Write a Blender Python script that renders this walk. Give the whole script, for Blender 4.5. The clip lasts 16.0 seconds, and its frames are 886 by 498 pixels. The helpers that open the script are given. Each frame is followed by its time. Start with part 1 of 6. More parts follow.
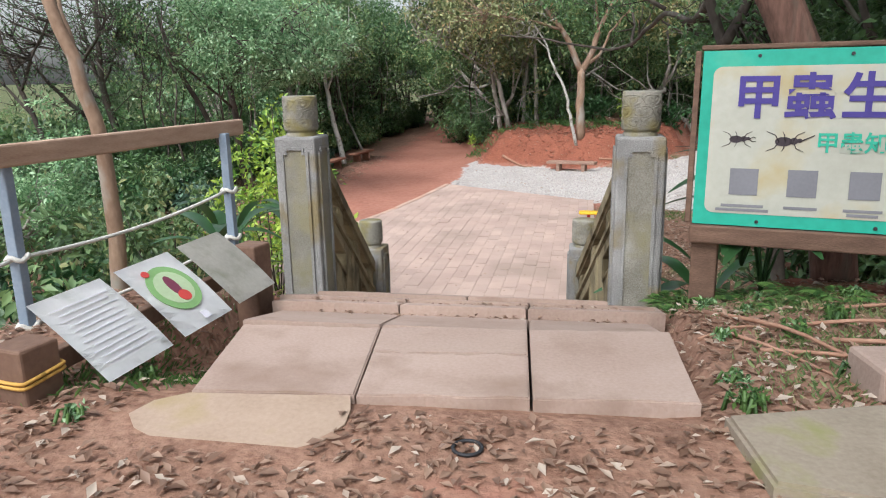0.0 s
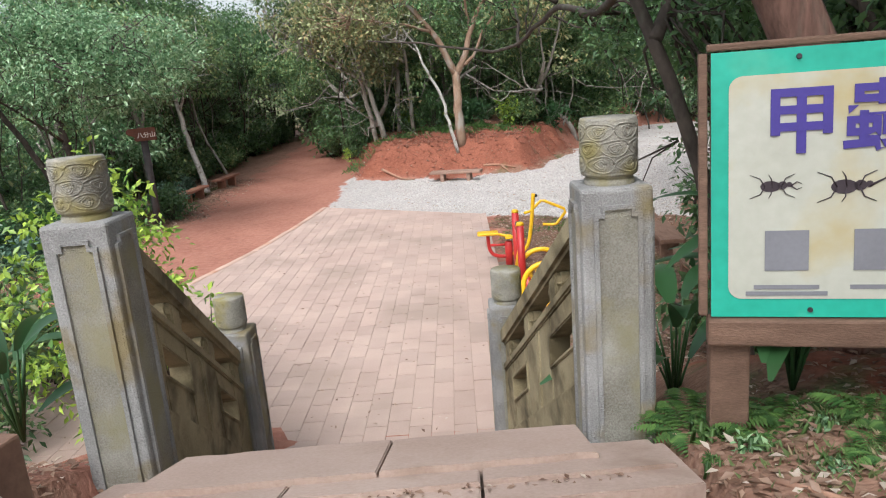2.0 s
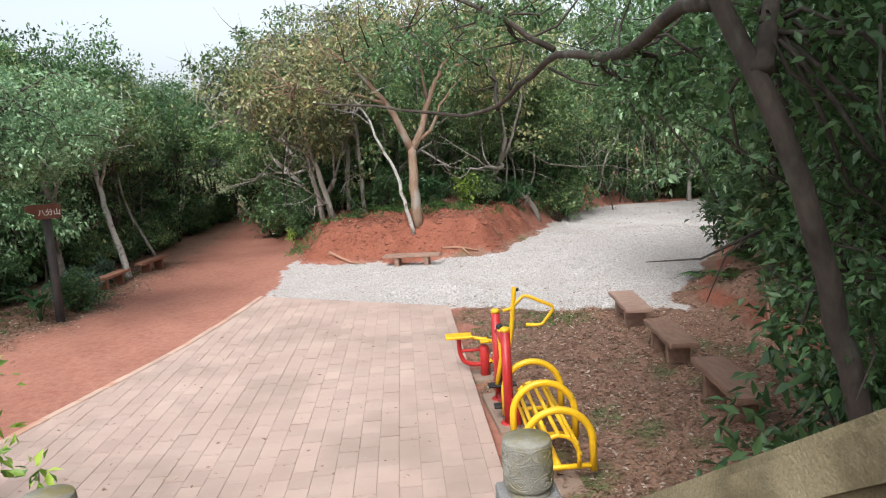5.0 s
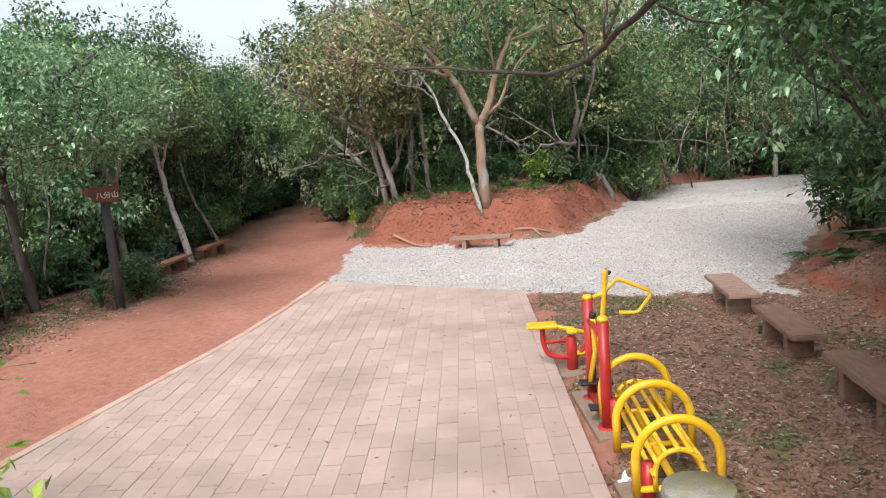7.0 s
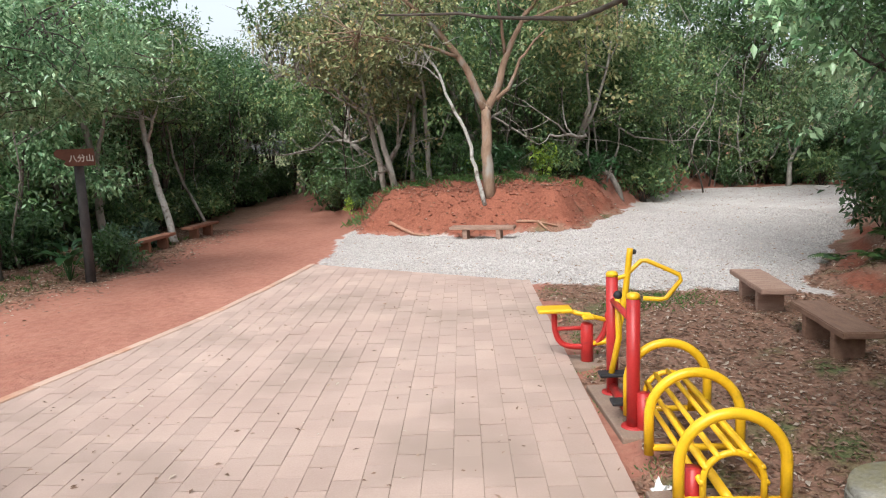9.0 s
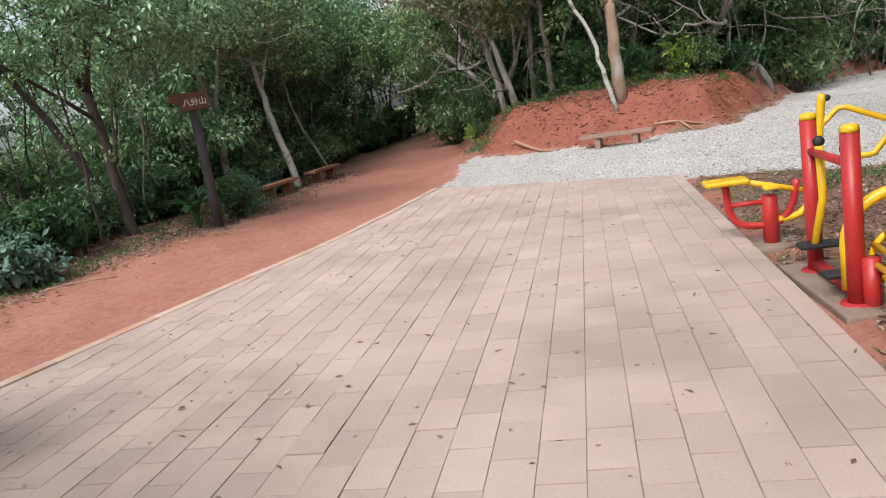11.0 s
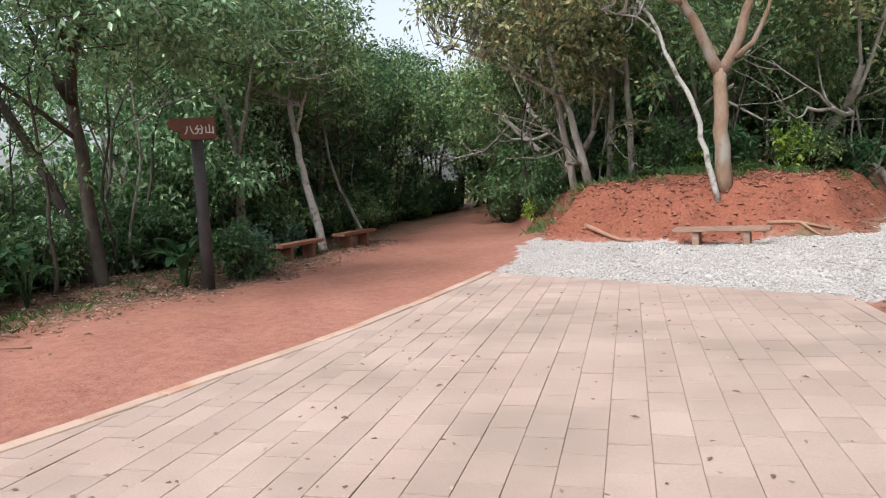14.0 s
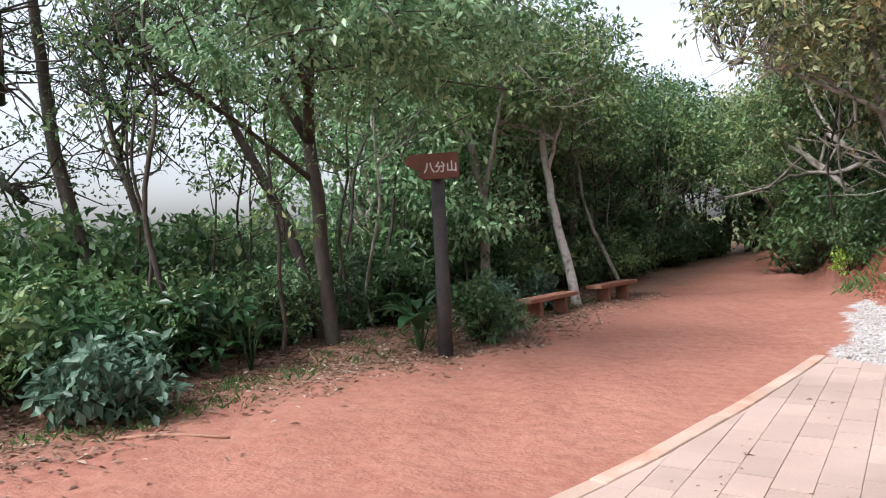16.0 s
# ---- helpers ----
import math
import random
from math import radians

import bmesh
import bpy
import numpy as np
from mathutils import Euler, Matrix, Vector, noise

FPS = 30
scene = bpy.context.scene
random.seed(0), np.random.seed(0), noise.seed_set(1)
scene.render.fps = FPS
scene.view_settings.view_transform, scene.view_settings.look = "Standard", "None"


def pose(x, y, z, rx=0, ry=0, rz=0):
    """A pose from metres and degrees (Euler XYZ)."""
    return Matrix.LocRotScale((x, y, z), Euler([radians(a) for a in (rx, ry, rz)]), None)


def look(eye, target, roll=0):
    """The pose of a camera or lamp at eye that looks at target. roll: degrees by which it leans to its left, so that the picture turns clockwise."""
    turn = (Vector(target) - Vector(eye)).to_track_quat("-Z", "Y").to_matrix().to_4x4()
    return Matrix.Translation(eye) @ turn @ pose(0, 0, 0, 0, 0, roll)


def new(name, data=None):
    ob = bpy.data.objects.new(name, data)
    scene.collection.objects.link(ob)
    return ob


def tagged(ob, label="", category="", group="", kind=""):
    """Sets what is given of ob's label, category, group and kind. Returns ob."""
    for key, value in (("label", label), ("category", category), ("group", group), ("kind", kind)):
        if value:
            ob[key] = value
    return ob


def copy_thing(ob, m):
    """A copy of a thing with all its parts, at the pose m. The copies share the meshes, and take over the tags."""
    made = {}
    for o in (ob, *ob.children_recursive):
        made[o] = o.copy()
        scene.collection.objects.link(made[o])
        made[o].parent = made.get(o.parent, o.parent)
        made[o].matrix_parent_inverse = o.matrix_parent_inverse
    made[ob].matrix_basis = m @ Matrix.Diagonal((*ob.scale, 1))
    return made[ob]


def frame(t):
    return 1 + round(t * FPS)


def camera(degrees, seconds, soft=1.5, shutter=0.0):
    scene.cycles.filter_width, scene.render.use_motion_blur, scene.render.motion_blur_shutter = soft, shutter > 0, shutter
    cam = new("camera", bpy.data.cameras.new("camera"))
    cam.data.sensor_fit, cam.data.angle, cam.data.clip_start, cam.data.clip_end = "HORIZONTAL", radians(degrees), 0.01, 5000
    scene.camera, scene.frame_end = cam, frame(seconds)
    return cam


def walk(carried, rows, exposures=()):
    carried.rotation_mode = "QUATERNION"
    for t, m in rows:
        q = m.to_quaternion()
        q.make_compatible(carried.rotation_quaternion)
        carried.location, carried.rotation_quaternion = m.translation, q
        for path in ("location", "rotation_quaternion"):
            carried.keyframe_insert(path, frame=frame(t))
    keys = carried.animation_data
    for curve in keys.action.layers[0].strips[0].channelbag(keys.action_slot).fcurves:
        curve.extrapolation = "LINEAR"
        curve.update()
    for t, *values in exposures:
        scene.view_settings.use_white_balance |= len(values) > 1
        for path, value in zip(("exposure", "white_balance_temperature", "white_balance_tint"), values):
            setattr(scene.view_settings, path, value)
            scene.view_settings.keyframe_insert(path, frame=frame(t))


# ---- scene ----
cam = camera(63.0, 16.0, 1.1)
PATH = [
    (0, (-0.079, 0.395, 3.304), (-0.453, 2.303, 2.834), -1.1),
    (0.5, (-0.249, 0.777, 3.352), (-0.574, 2.69, 2.866), -4.2),
    (1, (-0.267, 1.264, 3.356), (-0.505, 3.196, 2.896), -7.6),
    (1.5, (-0.26, 1.742, 3.406), (-0.342, 3.691, 2.968), -4.9),
    (2, (-0.387, 2.245, 3.422), (-0.444, 4.187, 2.948), -4.6),
    (2.5, (-0.368, 2.758, 3.445), (-0.44, 4.734, 3.146), -4.3),
    (3, (-0.432, 3.296, 3.488), (-0.557, 5.267, 3.172), -0.1),
    (3.5, (-0.521, 3.685, 3.523), (-0.44, 5.658, 3.206), -5.4),
    (3.7, (-0.521, 3.815, 3.515), (-0.461, 5.79, 3.206), -2.2),
    (5.8, (-0.698, 5.287, 3.138), (-0.596, 7.267, 2.873), -5.0),
    (6, (-0.719, 5.446, 3.135), (-0.728, 7.428, 2.87), -5.8),
    (6.5, (-0.708, 5.748, 3.018), (-0.942, 7.711, 2.711), -3.7),
    (7, (-0.789, 5.827, 3.036), (-0.86, 7.803, 2.734), -4.9),
    (7.5, (-0.817, 6.196, 2.875), (-0.96, 8.179, 2.657), -2.7),
    (8, (-0.874, 6.245, 2.753), (-1.038, 8.216, 2.457), -2.5),
    (8.5, (-0.912, 6.667, 2.603), (-0.964, 8.646, 2.313), -7.0),
    (9, (-0.909, 6.918, 2.432), (-0.969, 8.897, 2.148), -2.2),
    (9.5, (-1.121, 7.143, 2.253), (-1.232, 9.11, 1.908), -6.0),
    (9.7, (-1.158, 7.262, 2.18), (-1.376, 9.226, 1.876), -6.5),
    (11.8, (-1.077, 8.607, 1.405), (-1.565, 10.494, 0.957), -8.2),
    (12, (-1.165, 8.839, 1.347), (-1.719, 10.72, 0.954), -6.0),
    (12.5, (-1.437, 9.376, 1.315), (-2.184, 11.204, 1.004), -4.7),
    (13, (-1.589, 9.887, 1.333), (-2.125, 11.803, 1.128), -4.4),
    (13.5, (-1.788, 10.521, 1.371), (-2.338, 12.434, 1.174), -1.6),
    (14, (-2.015, 11.087, 1.414), (-2.518, 13.015, 1.238), -3.0),
    (14.5, (-2.346, 11.652, 1.45), (-3.033, 13.529, 1.401), -1.9),
    (15, (-2.654, 12.165, 1.493), (-3.444, 13.999, 1.381), -4.0),
    (15.5, (-2.953, 12.766, 1.524), (-3.867, 14.545, 1.493), -1.0),
    (16, (-3.181, 13.142, 1.55), (-4.283, 14.811, 1.515), -2.8),
]
walk(cam, [(t, look(eye, target, roll)) for t, eye, target, roll in PATH], [(0.0, 0.85, 6050, 9), (3.5, 0.9, 6100, 9), (9.5, 0.88, 6200, 9), (12.0, 0.68, 6050, 8), (14.0, 0.84, 6100, 9), (16.0, 1.1, 6050, 13)])

# ---------- light ----------
world = bpy.data.worlds.new("sky")
scene.world = world
world.use_nodes = True
wn, wl = world.node_tree.nodes, world.node_tree.links
sky = wn.new("ShaderNodeTexSky")
sky.sky_type = "NISHITA"
sky.sun_disc = False
sky.sun_elevation, sky.sun_rotation = radians(50), radians(198)
sky.air_density, sky.dust_density, sky.ozone_density = 1.2, 4.0, 1.0
pale = wn.new("ShaderNodeHueSaturation")
pale.inputs["Saturation"].default_value = 0.3
wl.new(sky.outputs[0], pale.inputs["Color"])
wl.new(pale.outputs[0], wn["Background"].inputs[0])
wn["Background"].inputs[1].default_value = 0.14
sun_data = bpy.data.lights.new("sun", "SUN")
sun_data.energy, sun_data.angle, sun_data.color = 1.5, radians(30), (1.0, 0.97, 0.93)
sun = new("sun", sun_data)
sun.matrix_world = look((0, 0, 30), (8.0, 24.0, 0))

# ---------- materials ----------


def mat(name, c1, c2, scale=3.0, rough=0.8, bump=0.3, fine=40.0, metal=0.0, spots=None, spot_scale=1.2, spot_at=0.6,
        jitter=0.0, stretch=(1, 1, 1), local=False, spec=0.4):
    """Two colours mixed by broad and fine noise, optional stains, bump from the fine grain."""
    m = bpy.data.materials.new(name)
    m.use_nodes = True
    n, l = m.node_tree.nodes, m.node_tree.links
    p = n["Principled BSDF"]
    p.inputs["Roughness"].default_value = rough
    p.inputs["Metallic"].default_value = metal
    p.inputs["Specular IOR Level"].default_value = spec
    if local:
        src = n.new("ShaderNodeTexCoord").outputs["Object"]
    else:
        src = n.new("ShaderNodeNewGeometry").outputs["Position"]
    mp = n.new("ShaderNodeMapping")
    mp.inputs["Scale"].default_value = stretch
    l.new(src, mp.inputs["Vector"])
    a = n.new("ShaderNodeTexNoise")
    a.inputs["Scale"].default_value, a.inputs["Detail"].default_value = scale, 6
    b = n.new("ShaderNodeTexNoise")
    b.inputs["Scale"].default_value, b.inputs["Detail"].default_value = fine, 4
    l.new(mp.outputs[0], a.inputs["Vector"])
    l.new(mp.outputs[0], b.inputs["Vector"])
    mixn = n.new("ShaderNodeMath")
    mixn.operation = "MULTIPLY_ADD"
    mixn.inputs[1].default_value = 0.45
    l.new(b.outputs[0], mixn.inputs[0])
    half = n.new("ShaderNodeMath")
    half.operation = "MULTIPLY_ADD"
    half.inputs[1].default_value, half.inputs[2].default_value = 0.75, -0.1
    l.new(a.outputs[0], half.inputs[0])
    l.new(half.outputs[0], mixn.inputs[2])
    ramp = n.new("ShaderNodeValToRGB")
    ramp.color_ramp.elements[0].position, ramp.color_ramp.elements[0].color = 0.3, (*c1, 1)
    ramp.color_ramp.elements[1].position, ramp.color_ramp.elements[1].color = 0.7, (*c2, 1)
    l.new(mixn.outputs[0], ramp.inputs[0])
    colour = ramp.outputs[0]
    if spots:
        s = n.new("ShaderNodeTexNoise")
        s.inputs["Scale"].default_value, s.inputs["Detail"].default_value = spot_scale, 8
        l.new(mp.outputs[0], s.inputs["Vector"])
        sr = n.new("ShaderNodeMapRange")
        sr.inputs[1].default_value, sr.inputs[2].default_value = spot_at - 0.08, spot_at + 0.08
        l.new(s.outputs[0], sr.inputs[0])
        mx = n.new("ShaderNodeMix")
        mx.data_type = "RGBA"
        mx.inputs[7].default_value = (*spots, 1)
        l.new(sr.outputs[0], mx.inputs[0])
        l.new(colour, mx.inputs[6])
        colour = mx.outputs[2]
    if jitter:
        info = n.new("ShaderNodeObjectInfo")
        geo = n.new("ShaderNodeNewGeometry")
        add = n.new("ShaderNodeMath")
        add.operation = "ADD"
        l.new(info.outputs["Random"], add.inputs[0])
        l.new(geo.outputs["Random Per Island"], add.inputs[1])
        fr = n.new("ShaderNodeMath")
        fr.operation = "FRACT"
        l.new(add.outputs[0], fr.inputs[0])
        mr = n.new("ShaderNodeMapRange")
        mr.inputs[3].default_value, mr.inputs[4].default_value = 1 - jitter, 1 + jitter
        l.new(fr.outputs[0], mr.inputs[0])
        hs = n.new("ShaderNodeHueSaturation")
        l.new(mr.outputs[0], hs.inputs["Value"])
        l.new(colour, hs.inputs["Color"])
        colour = hs.outputs[0]
    l.new(colour, p.inputs["Base Color"])
    if bump:
        bp = n.new("ShaderNodeBump")
        bp.inputs["Strength"].default_value, bp.inputs["Distance"].default_value = bump, 0.02
        l.new(mixn.outputs[0], bp.inputs["Height"])
        l.new(bp.outputs[0], p.inputs["Normal"])
    return m


def leaf_mat(name, dark, light, warm=None, rough=0.45, warm_share=0.85):
    """Leaves: colour varies leaf by leaf, light shines through."""
    m = bpy.data.materials.new(name)
    m.use_nodes = True
    n, l = m.node_tree.nodes, m.node_tree.links
    p, out = n["Principled BSDF"], n["Material Output"]
    p.inputs["Roughness"].default_value = rough
    geo = n.new("ShaderNodeNewGeometry")
    info = n.new("ShaderNodeObjectInfo")
    ramp = n.new("ShaderNodeValToRGB")
    e = ramp.color_ramp.elements
    e[0].color, e[1].color = (*dark, 1), (*light, 1)
    e[1].position = warm_share if warm else 1.0
    if warm:
        w = e.new(min(1.0, warm_share + 0.06))
        w.color = (*warm, 1)
    l.new(geo.outputs["Random Per Island"], ramp.inputs[0])
    hs = n.new("ShaderNodeHueSaturation")
    mr = n.new("ShaderNodeMapRange")
    mr.inputs[3].default_value, mr.inputs[4].default_value = 0.75, 1.25
    l.new(info.outputs["Random"], mr.inputs[0])
    l.new(mr.outputs[0], hs.inputs["Value"])
    l.new(ramp.outputs[0], hs.inputs["Color"])
    l.new(hs.outputs[0], p.inputs["Base Color"])
    tr = n.new("ShaderNodeBsdfTranslucent")
    l.new(hs.outputs[0], tr.inputs["Color"])
    mix = n.new("ShaderNodeMixShader")
    mix.inputs[0].default_value = 0.32
    l.new(p.outputs[0], mix.inputs[1])
    l.new(tr.outputs[0], mix.inputs[2])
    l.new(mix.outputs[0], out.inputs[0])
    return m


def plain(name, c, rough=0.6, metal=0.0):
    return mat(name, tuple(v * 0.88 for v in c), tuple(min(1, v * 1.08) for v in c), 4, rough, 0.06, 60, metal)


M_SLAB = mat("sandstone_slab", (0.285, 0.20, 0.158), (0.385, 0.29, 0.24), 1.6, 0.85, 0.25, 60, spots=(0.24, 0.165, 0.125), spot_scale=2.2, spot_at=0.64, jitter=0.08)
M_SLAB_EDGE = mat("cement_patch", (0.30, 0.215, 0.155), (0.40, 0.30, 0.225), 2.5, 0.9, 0.3, 50, spots=(0.29, 0.22, 0.11), spot_scale=2.5, spot_at=0.6)
M_PAVER = mat("pink_paver", (0.375, 0.268, 0.222), (0.46, 0.345, 0.288), 0.9, 0.85, 0.22, 70, spots=(0.335, 0.25, 0.205), spot_scale=0.55, spot_at=0.58, jitter=0.075)
M_CURB = mat("curb_stone", (0.40, 0.28, 0.21), (0.52, 0.37, 0.29), 2.0, 0.85, 0.25, 60, jitter=0.08, spots=(0.40, 0.20, 0.12), spot_scale=1.5, spot_at=0.62)
M_JOINT = mat("joint_sand", (0.22, 0.15, 0.115), (0.32, 0.225, 0.18), 6, 0.95, 0.3, 80)
M_GRANITE = mat("newel_stone", (0.13, 0.126, 0.120), (0.34, 0.33, 0.315), 2.6, 0.88, 0.9, 120, spots=(0.20, 0.16, 0.085), spot_scale=3.2, spot_at=0.60)
M_FIELD = mat("weathered_panel_stone", (0.135, 0.122, 0.092), (0.31, 0.295, 0.25), 3.5, 0.9, 0.9, 110, spots=(0.22, 0.20, 0.125), spot_scale=4, spot_at=0.56)
M_CAP = mat("carved_stone", (0.15, 0.14, 0.115), (0.32, 0.30, 0.25), 6, 0.88, 0.6, 110, spots=(0.21, 0.18, 0.075), spot_scale=5, spot_at=0.57)
M_RAILSTONE = mat("mossy_stone", (0.17, 0.135, 0.072), (0.35, 0.29, 0.175), 3.5, 0.88, 0.6, 110, spots=(0.09, 0.07, 0.035), spot_scale=3, spot_at=0.58)
M_BENCH = mat("bench_wood", (0.17, 0.09, 0.06), (0.28, 0.17, 0.115), 3, 0.7, 0.3, 30, stretch=(6, 1.2, 6), jitter=0.1)
M_BENCH_RED = mat("red_bench_wood", (0.20, 0.085, 0.05), (0.31, 0.15, 0.10), 3, 0.7, 0.3, 30, jitter=0.1)
M_BENCH_PALE = mat("worn_bench_wood", (0.24, 0.14, 0.10), (0.38, 0.255, 0.195), 3, 0.75, 0.3, 30, stretch=(1.2, 6, 6), jitter=0.1)
M_BLOCK = mat("brown_painted_wood", (0.10, 0.055, 0.037), (0.18, 0.105, 0.07), 4, 0.7, 0.4, 30)
M_RAILWOOD = mat("bleached_wood", (0.30, 0.19, 0.13), (0.46, 0.32, 0.23), 3, 0.75, 0.3, 30, stretch=(8, 1, 8))
M_YELLOW = mat("yellow_enamel", (0.72, 0.40, 0.01), (0.86, 0.52, 0.02), 3, 0.32, 0.03, 60, spots=(0.55, 0.33, 0.03), spot_scale=7, spot_at=0.72)
M_RED = mat("red_enamel", (0.36, 0.02, 0.02), (0.50, 0.035, 0.03), 3, 0.38, 0.03, 60, spots=(0.25, 0.03, 0.03), spot_scale=7, spot_at=0.7)
M_BLACK = plain("black_rubber", (0.02, 0.02, 0.022), 0.6)
M_STEEL = mat("blue_grey_steel", (0.17, 0.22, 0.28), (0.27, 0.32, 0.38), 5, 0.5, 0.1, 50)
M_ROPE = mat("white_rope", (0.5, 0.48, 0.43), (0.68, 0.66, 0.6), 30, 0.9, 0.4, 150)
M_PAPER = mat("laminated_sheet", (0.74, 0.74, 0.73), (0.84, 0.84, 0.83), 2, 0.35, 0.05, 30, spots=(0.5, 0.52, 0.46), spot_scale=3, spot_at=0.68)
M_PAPER_OLD = mat("weathered_sheet", (0.46, 0.44, 0.38), (0.58, 0.56, 0.50), 5, 0.5, 0.1, 50, spots=(0.38, 0.37, 0.29), spot_scale=6, spot_at=0.6)
M_TEAL = mat("teal_print", (0.012, 0.27, 0.185), (0.025, 0.36, 0.255), 1.5, 0.45, 0.04, 20, spots=(0.13, 0.35, 0.23), spot_scale=1.5, spot_at=0.68)
M_CREAM = mat("cream_print", (0.345, 0.345, 0.285), (0.43, 0.43, 0.365), 2, 0.45, 0.04, 20, spots=(0.37, 0.30, 0.14), spot_scale=2.0, spot_at=0.60)
M_INK = plain("indigo_ink", (0.045, 0.03, 0.20), 0.5)
M_GREENINK = plain("green_ink", (0.03, 0.36, 0.24), 0.5)
M_DARKINK = plain("dark_ink", (0.03, 0.02, 0.025), 0.5)
M_GREYINK = plain("grey_ink", (0.17, 0.17, 0.185), 0.6)
M_PALEINK = plain("pale_purple_ink", (0.66, 0.64, 0.69), 0.6)
M_REDINK = plain("red_ink", (0.5, 0.05, 0.04), 0.5)
M_LIMEINK = plain("lime_ink", (0.20, 0.36, 0.13), 0.5)
M_FRAME = mat("sign_frame_wood", (0.085, 0.047, 0.03), (0.17, 0.10, 0.066), 3, 0.75, 0.4, 30, stretch=(1, 6, 6))
M_SIGNPOST = mat("dark_sign_post", (0.035, 0.033, 0.035), (0.075, 0.065, 0.06), 4, 0.7, 0.4, 30)
M_SIGNBOARD = mat("carved_sign_board", (0.12, 0.045, 0.03), (0.20, 0.085, 0.055), 3, 0.65, 0.4, 25)
M_WHITE = plain("white_paint", (0.72, 0.68, 0.62), 0.6)
M_BARK_RED = mat("red_bark", (0.07, 0.035, 0.026), (0.21, 0.115, 0.085), 6, 0.92, 1.0, 30, stretch=(1.6, 1.6, 0.3), spots=(0.10, 0.08, 0.06), spot_scale=5, spot_at=0.6)
M_BARK_TAN = mat("tan_bark", (0.165, 0.10, 0.062), (0.295, 0.20, 0.138), 5, 0.9, 0.8, 25, stretch=(1, 1, 0.5), spots=(0.27, 0.245, 0.21), spot_scale=3, spot_at=0.6)
M_BARK_GREY = mat("grey_bark", (0.19, 0.165, 0.14), (0.36, 0.33, 0.29), 5, 0.9, 0.6, 25, stretch=(1, 1, 0.5), spots=(0.12, 0.10, 0.07), spot_scale=4, spot_at=0.62)
M_BARK_WHITE = mat("pale_bark", (0.30, 0.28, 0.25), (0.52, 0.50, 0.46), 6, 0.9, 0.5, 25, spots=(0.15, 0.13, 0.10), spot_scale=6, spot_at=0.6)
M_BARK_DARK = mat("dark_bark", (0.034, 0.026, 0.021), (0.085, 0.066, 0.052), 5, 0.9, 0.9, 25, stretch=(1, 1, 0.5), spots=(0.10, 0.10, 0.075), spot_scale=4, spot_at=0.64)
M_ROOT = mat("dry_root", (0.25, 0.13, 0.08), (0.38, 0.22, 0.15), 6, 0.9, 0.5, 30)

L_FOREST = leaf_mat("forest_leaf", (0.050, 0.105, 0.040), (0.19, 0.29, 0.11), (0.28, 0.30, 0.12))
L_DARK = leaf_mat("dark_leaf", (0.042, 0.094, 0.036), (0.125, 0.220, 0.080), rough=0.35)
L_GREEN = leaf_mat("glossy_green_leaf", (0.085, 0.20, 0.085), (0.38, 0.54, 0.30), rough=0.24)
L_LIME = leaf_mat("lime_leaf", (0.08, 0.19, 0.03), (0.40, 0.52, 0.075), rough=0.38)
L_OLIVE = leaf_mat("olive_leaf", (0.12, 0.16, 0.065), (0.38, 0.40, 0.19), (0.44, 0.34, 0.16))
L_BROAD = leaf_mat("broad_leaf", (0.022, 0.075, 0.024), (0.07, 0.15, 0.055), rough=0.28)
M_CONCRETE = mat("concrete_pad", (0.20, 0.135, 0.10), (0.30, 0.22, 0.165), 4, 0.92, 0.4, 60)
L_FERN = leaf_mat("fern_leaf", (0.04, 0.10, 0.025), (0.125, 0.22, 0.055))
L_GRASS = leaf_mat("grass_blade", (0.08, 0.13, 0.04), (0.22, 0.27, 0.11), (0.34, 0.28, 0.16))
L_BLUE = leaf_mat("blue_green_leaf", (0.045, 0.10, 0.065), (0.15, 0.25, 0.165))
L_LITTER = leaf_mat("dry_leaf", (0.15, 0.08, 0.05), (0.38, 0.25, 0.175), (0.55, 0.46, 0.37))
L_PETAL = leaf_mat("white_petal", (0.6, 0.58, 0.5), (0.75, 0.72, 0.66))

# ---------- mesh helpers ----------


def link(name, me, material, parent=None, label=""):
    if material:
        me.materials.append(material)
    ob = new(name, me)
    if parent:
        ob.parent = parent
    if label:
        ob["label"] = label
    return ob


def part(name, bm, material, parent=None, label="", smooth=False):
    """Link a bmesh as one mesh object under a thing or a part."""
    me = bpy.data.meshes.new(name)
    bm.normal_update()
    bm.to_mesh(me)
    bm.free()
    if smooth:
        me.polygons.foreach_set("use_smooth", [True] * len(me.polygons))
    return link(name, me, material, parent, label)


def thing(name, x, y, z, rz=0, label="", category="", group="", kind="", rx=0, ry=0):
    e = new(name)
    e.empty_display_size = 0.1
    e.matrix_world = pose(x, y, z, rx, ry, rz)
    return tagged(e, label, category, group, kind)


def box(bm, sx, sy, sz, x=0, y=0, z=0, bevel=0.0, rot=None, seg=2):
    """A box centred on x, y, with its foot at z, edges rounded."""
    m = Matrix.Translation((x, y, z + sz / 2))
    if rot is not None:
        m = m @ rot
    vs = bmesh.ops.create_cube(bm, size=1, matrix=m @ Matrix.Diagonal((sx, sy, sz, 1)))["verts"]
    if bevel:
        es = list({e for v in vs for e in v.link_edges})
        bmesh.ops.bevel(bm, geom=es, offset=bevel, segments=seg, affect="EDGES", profile=0.5)
    return bm


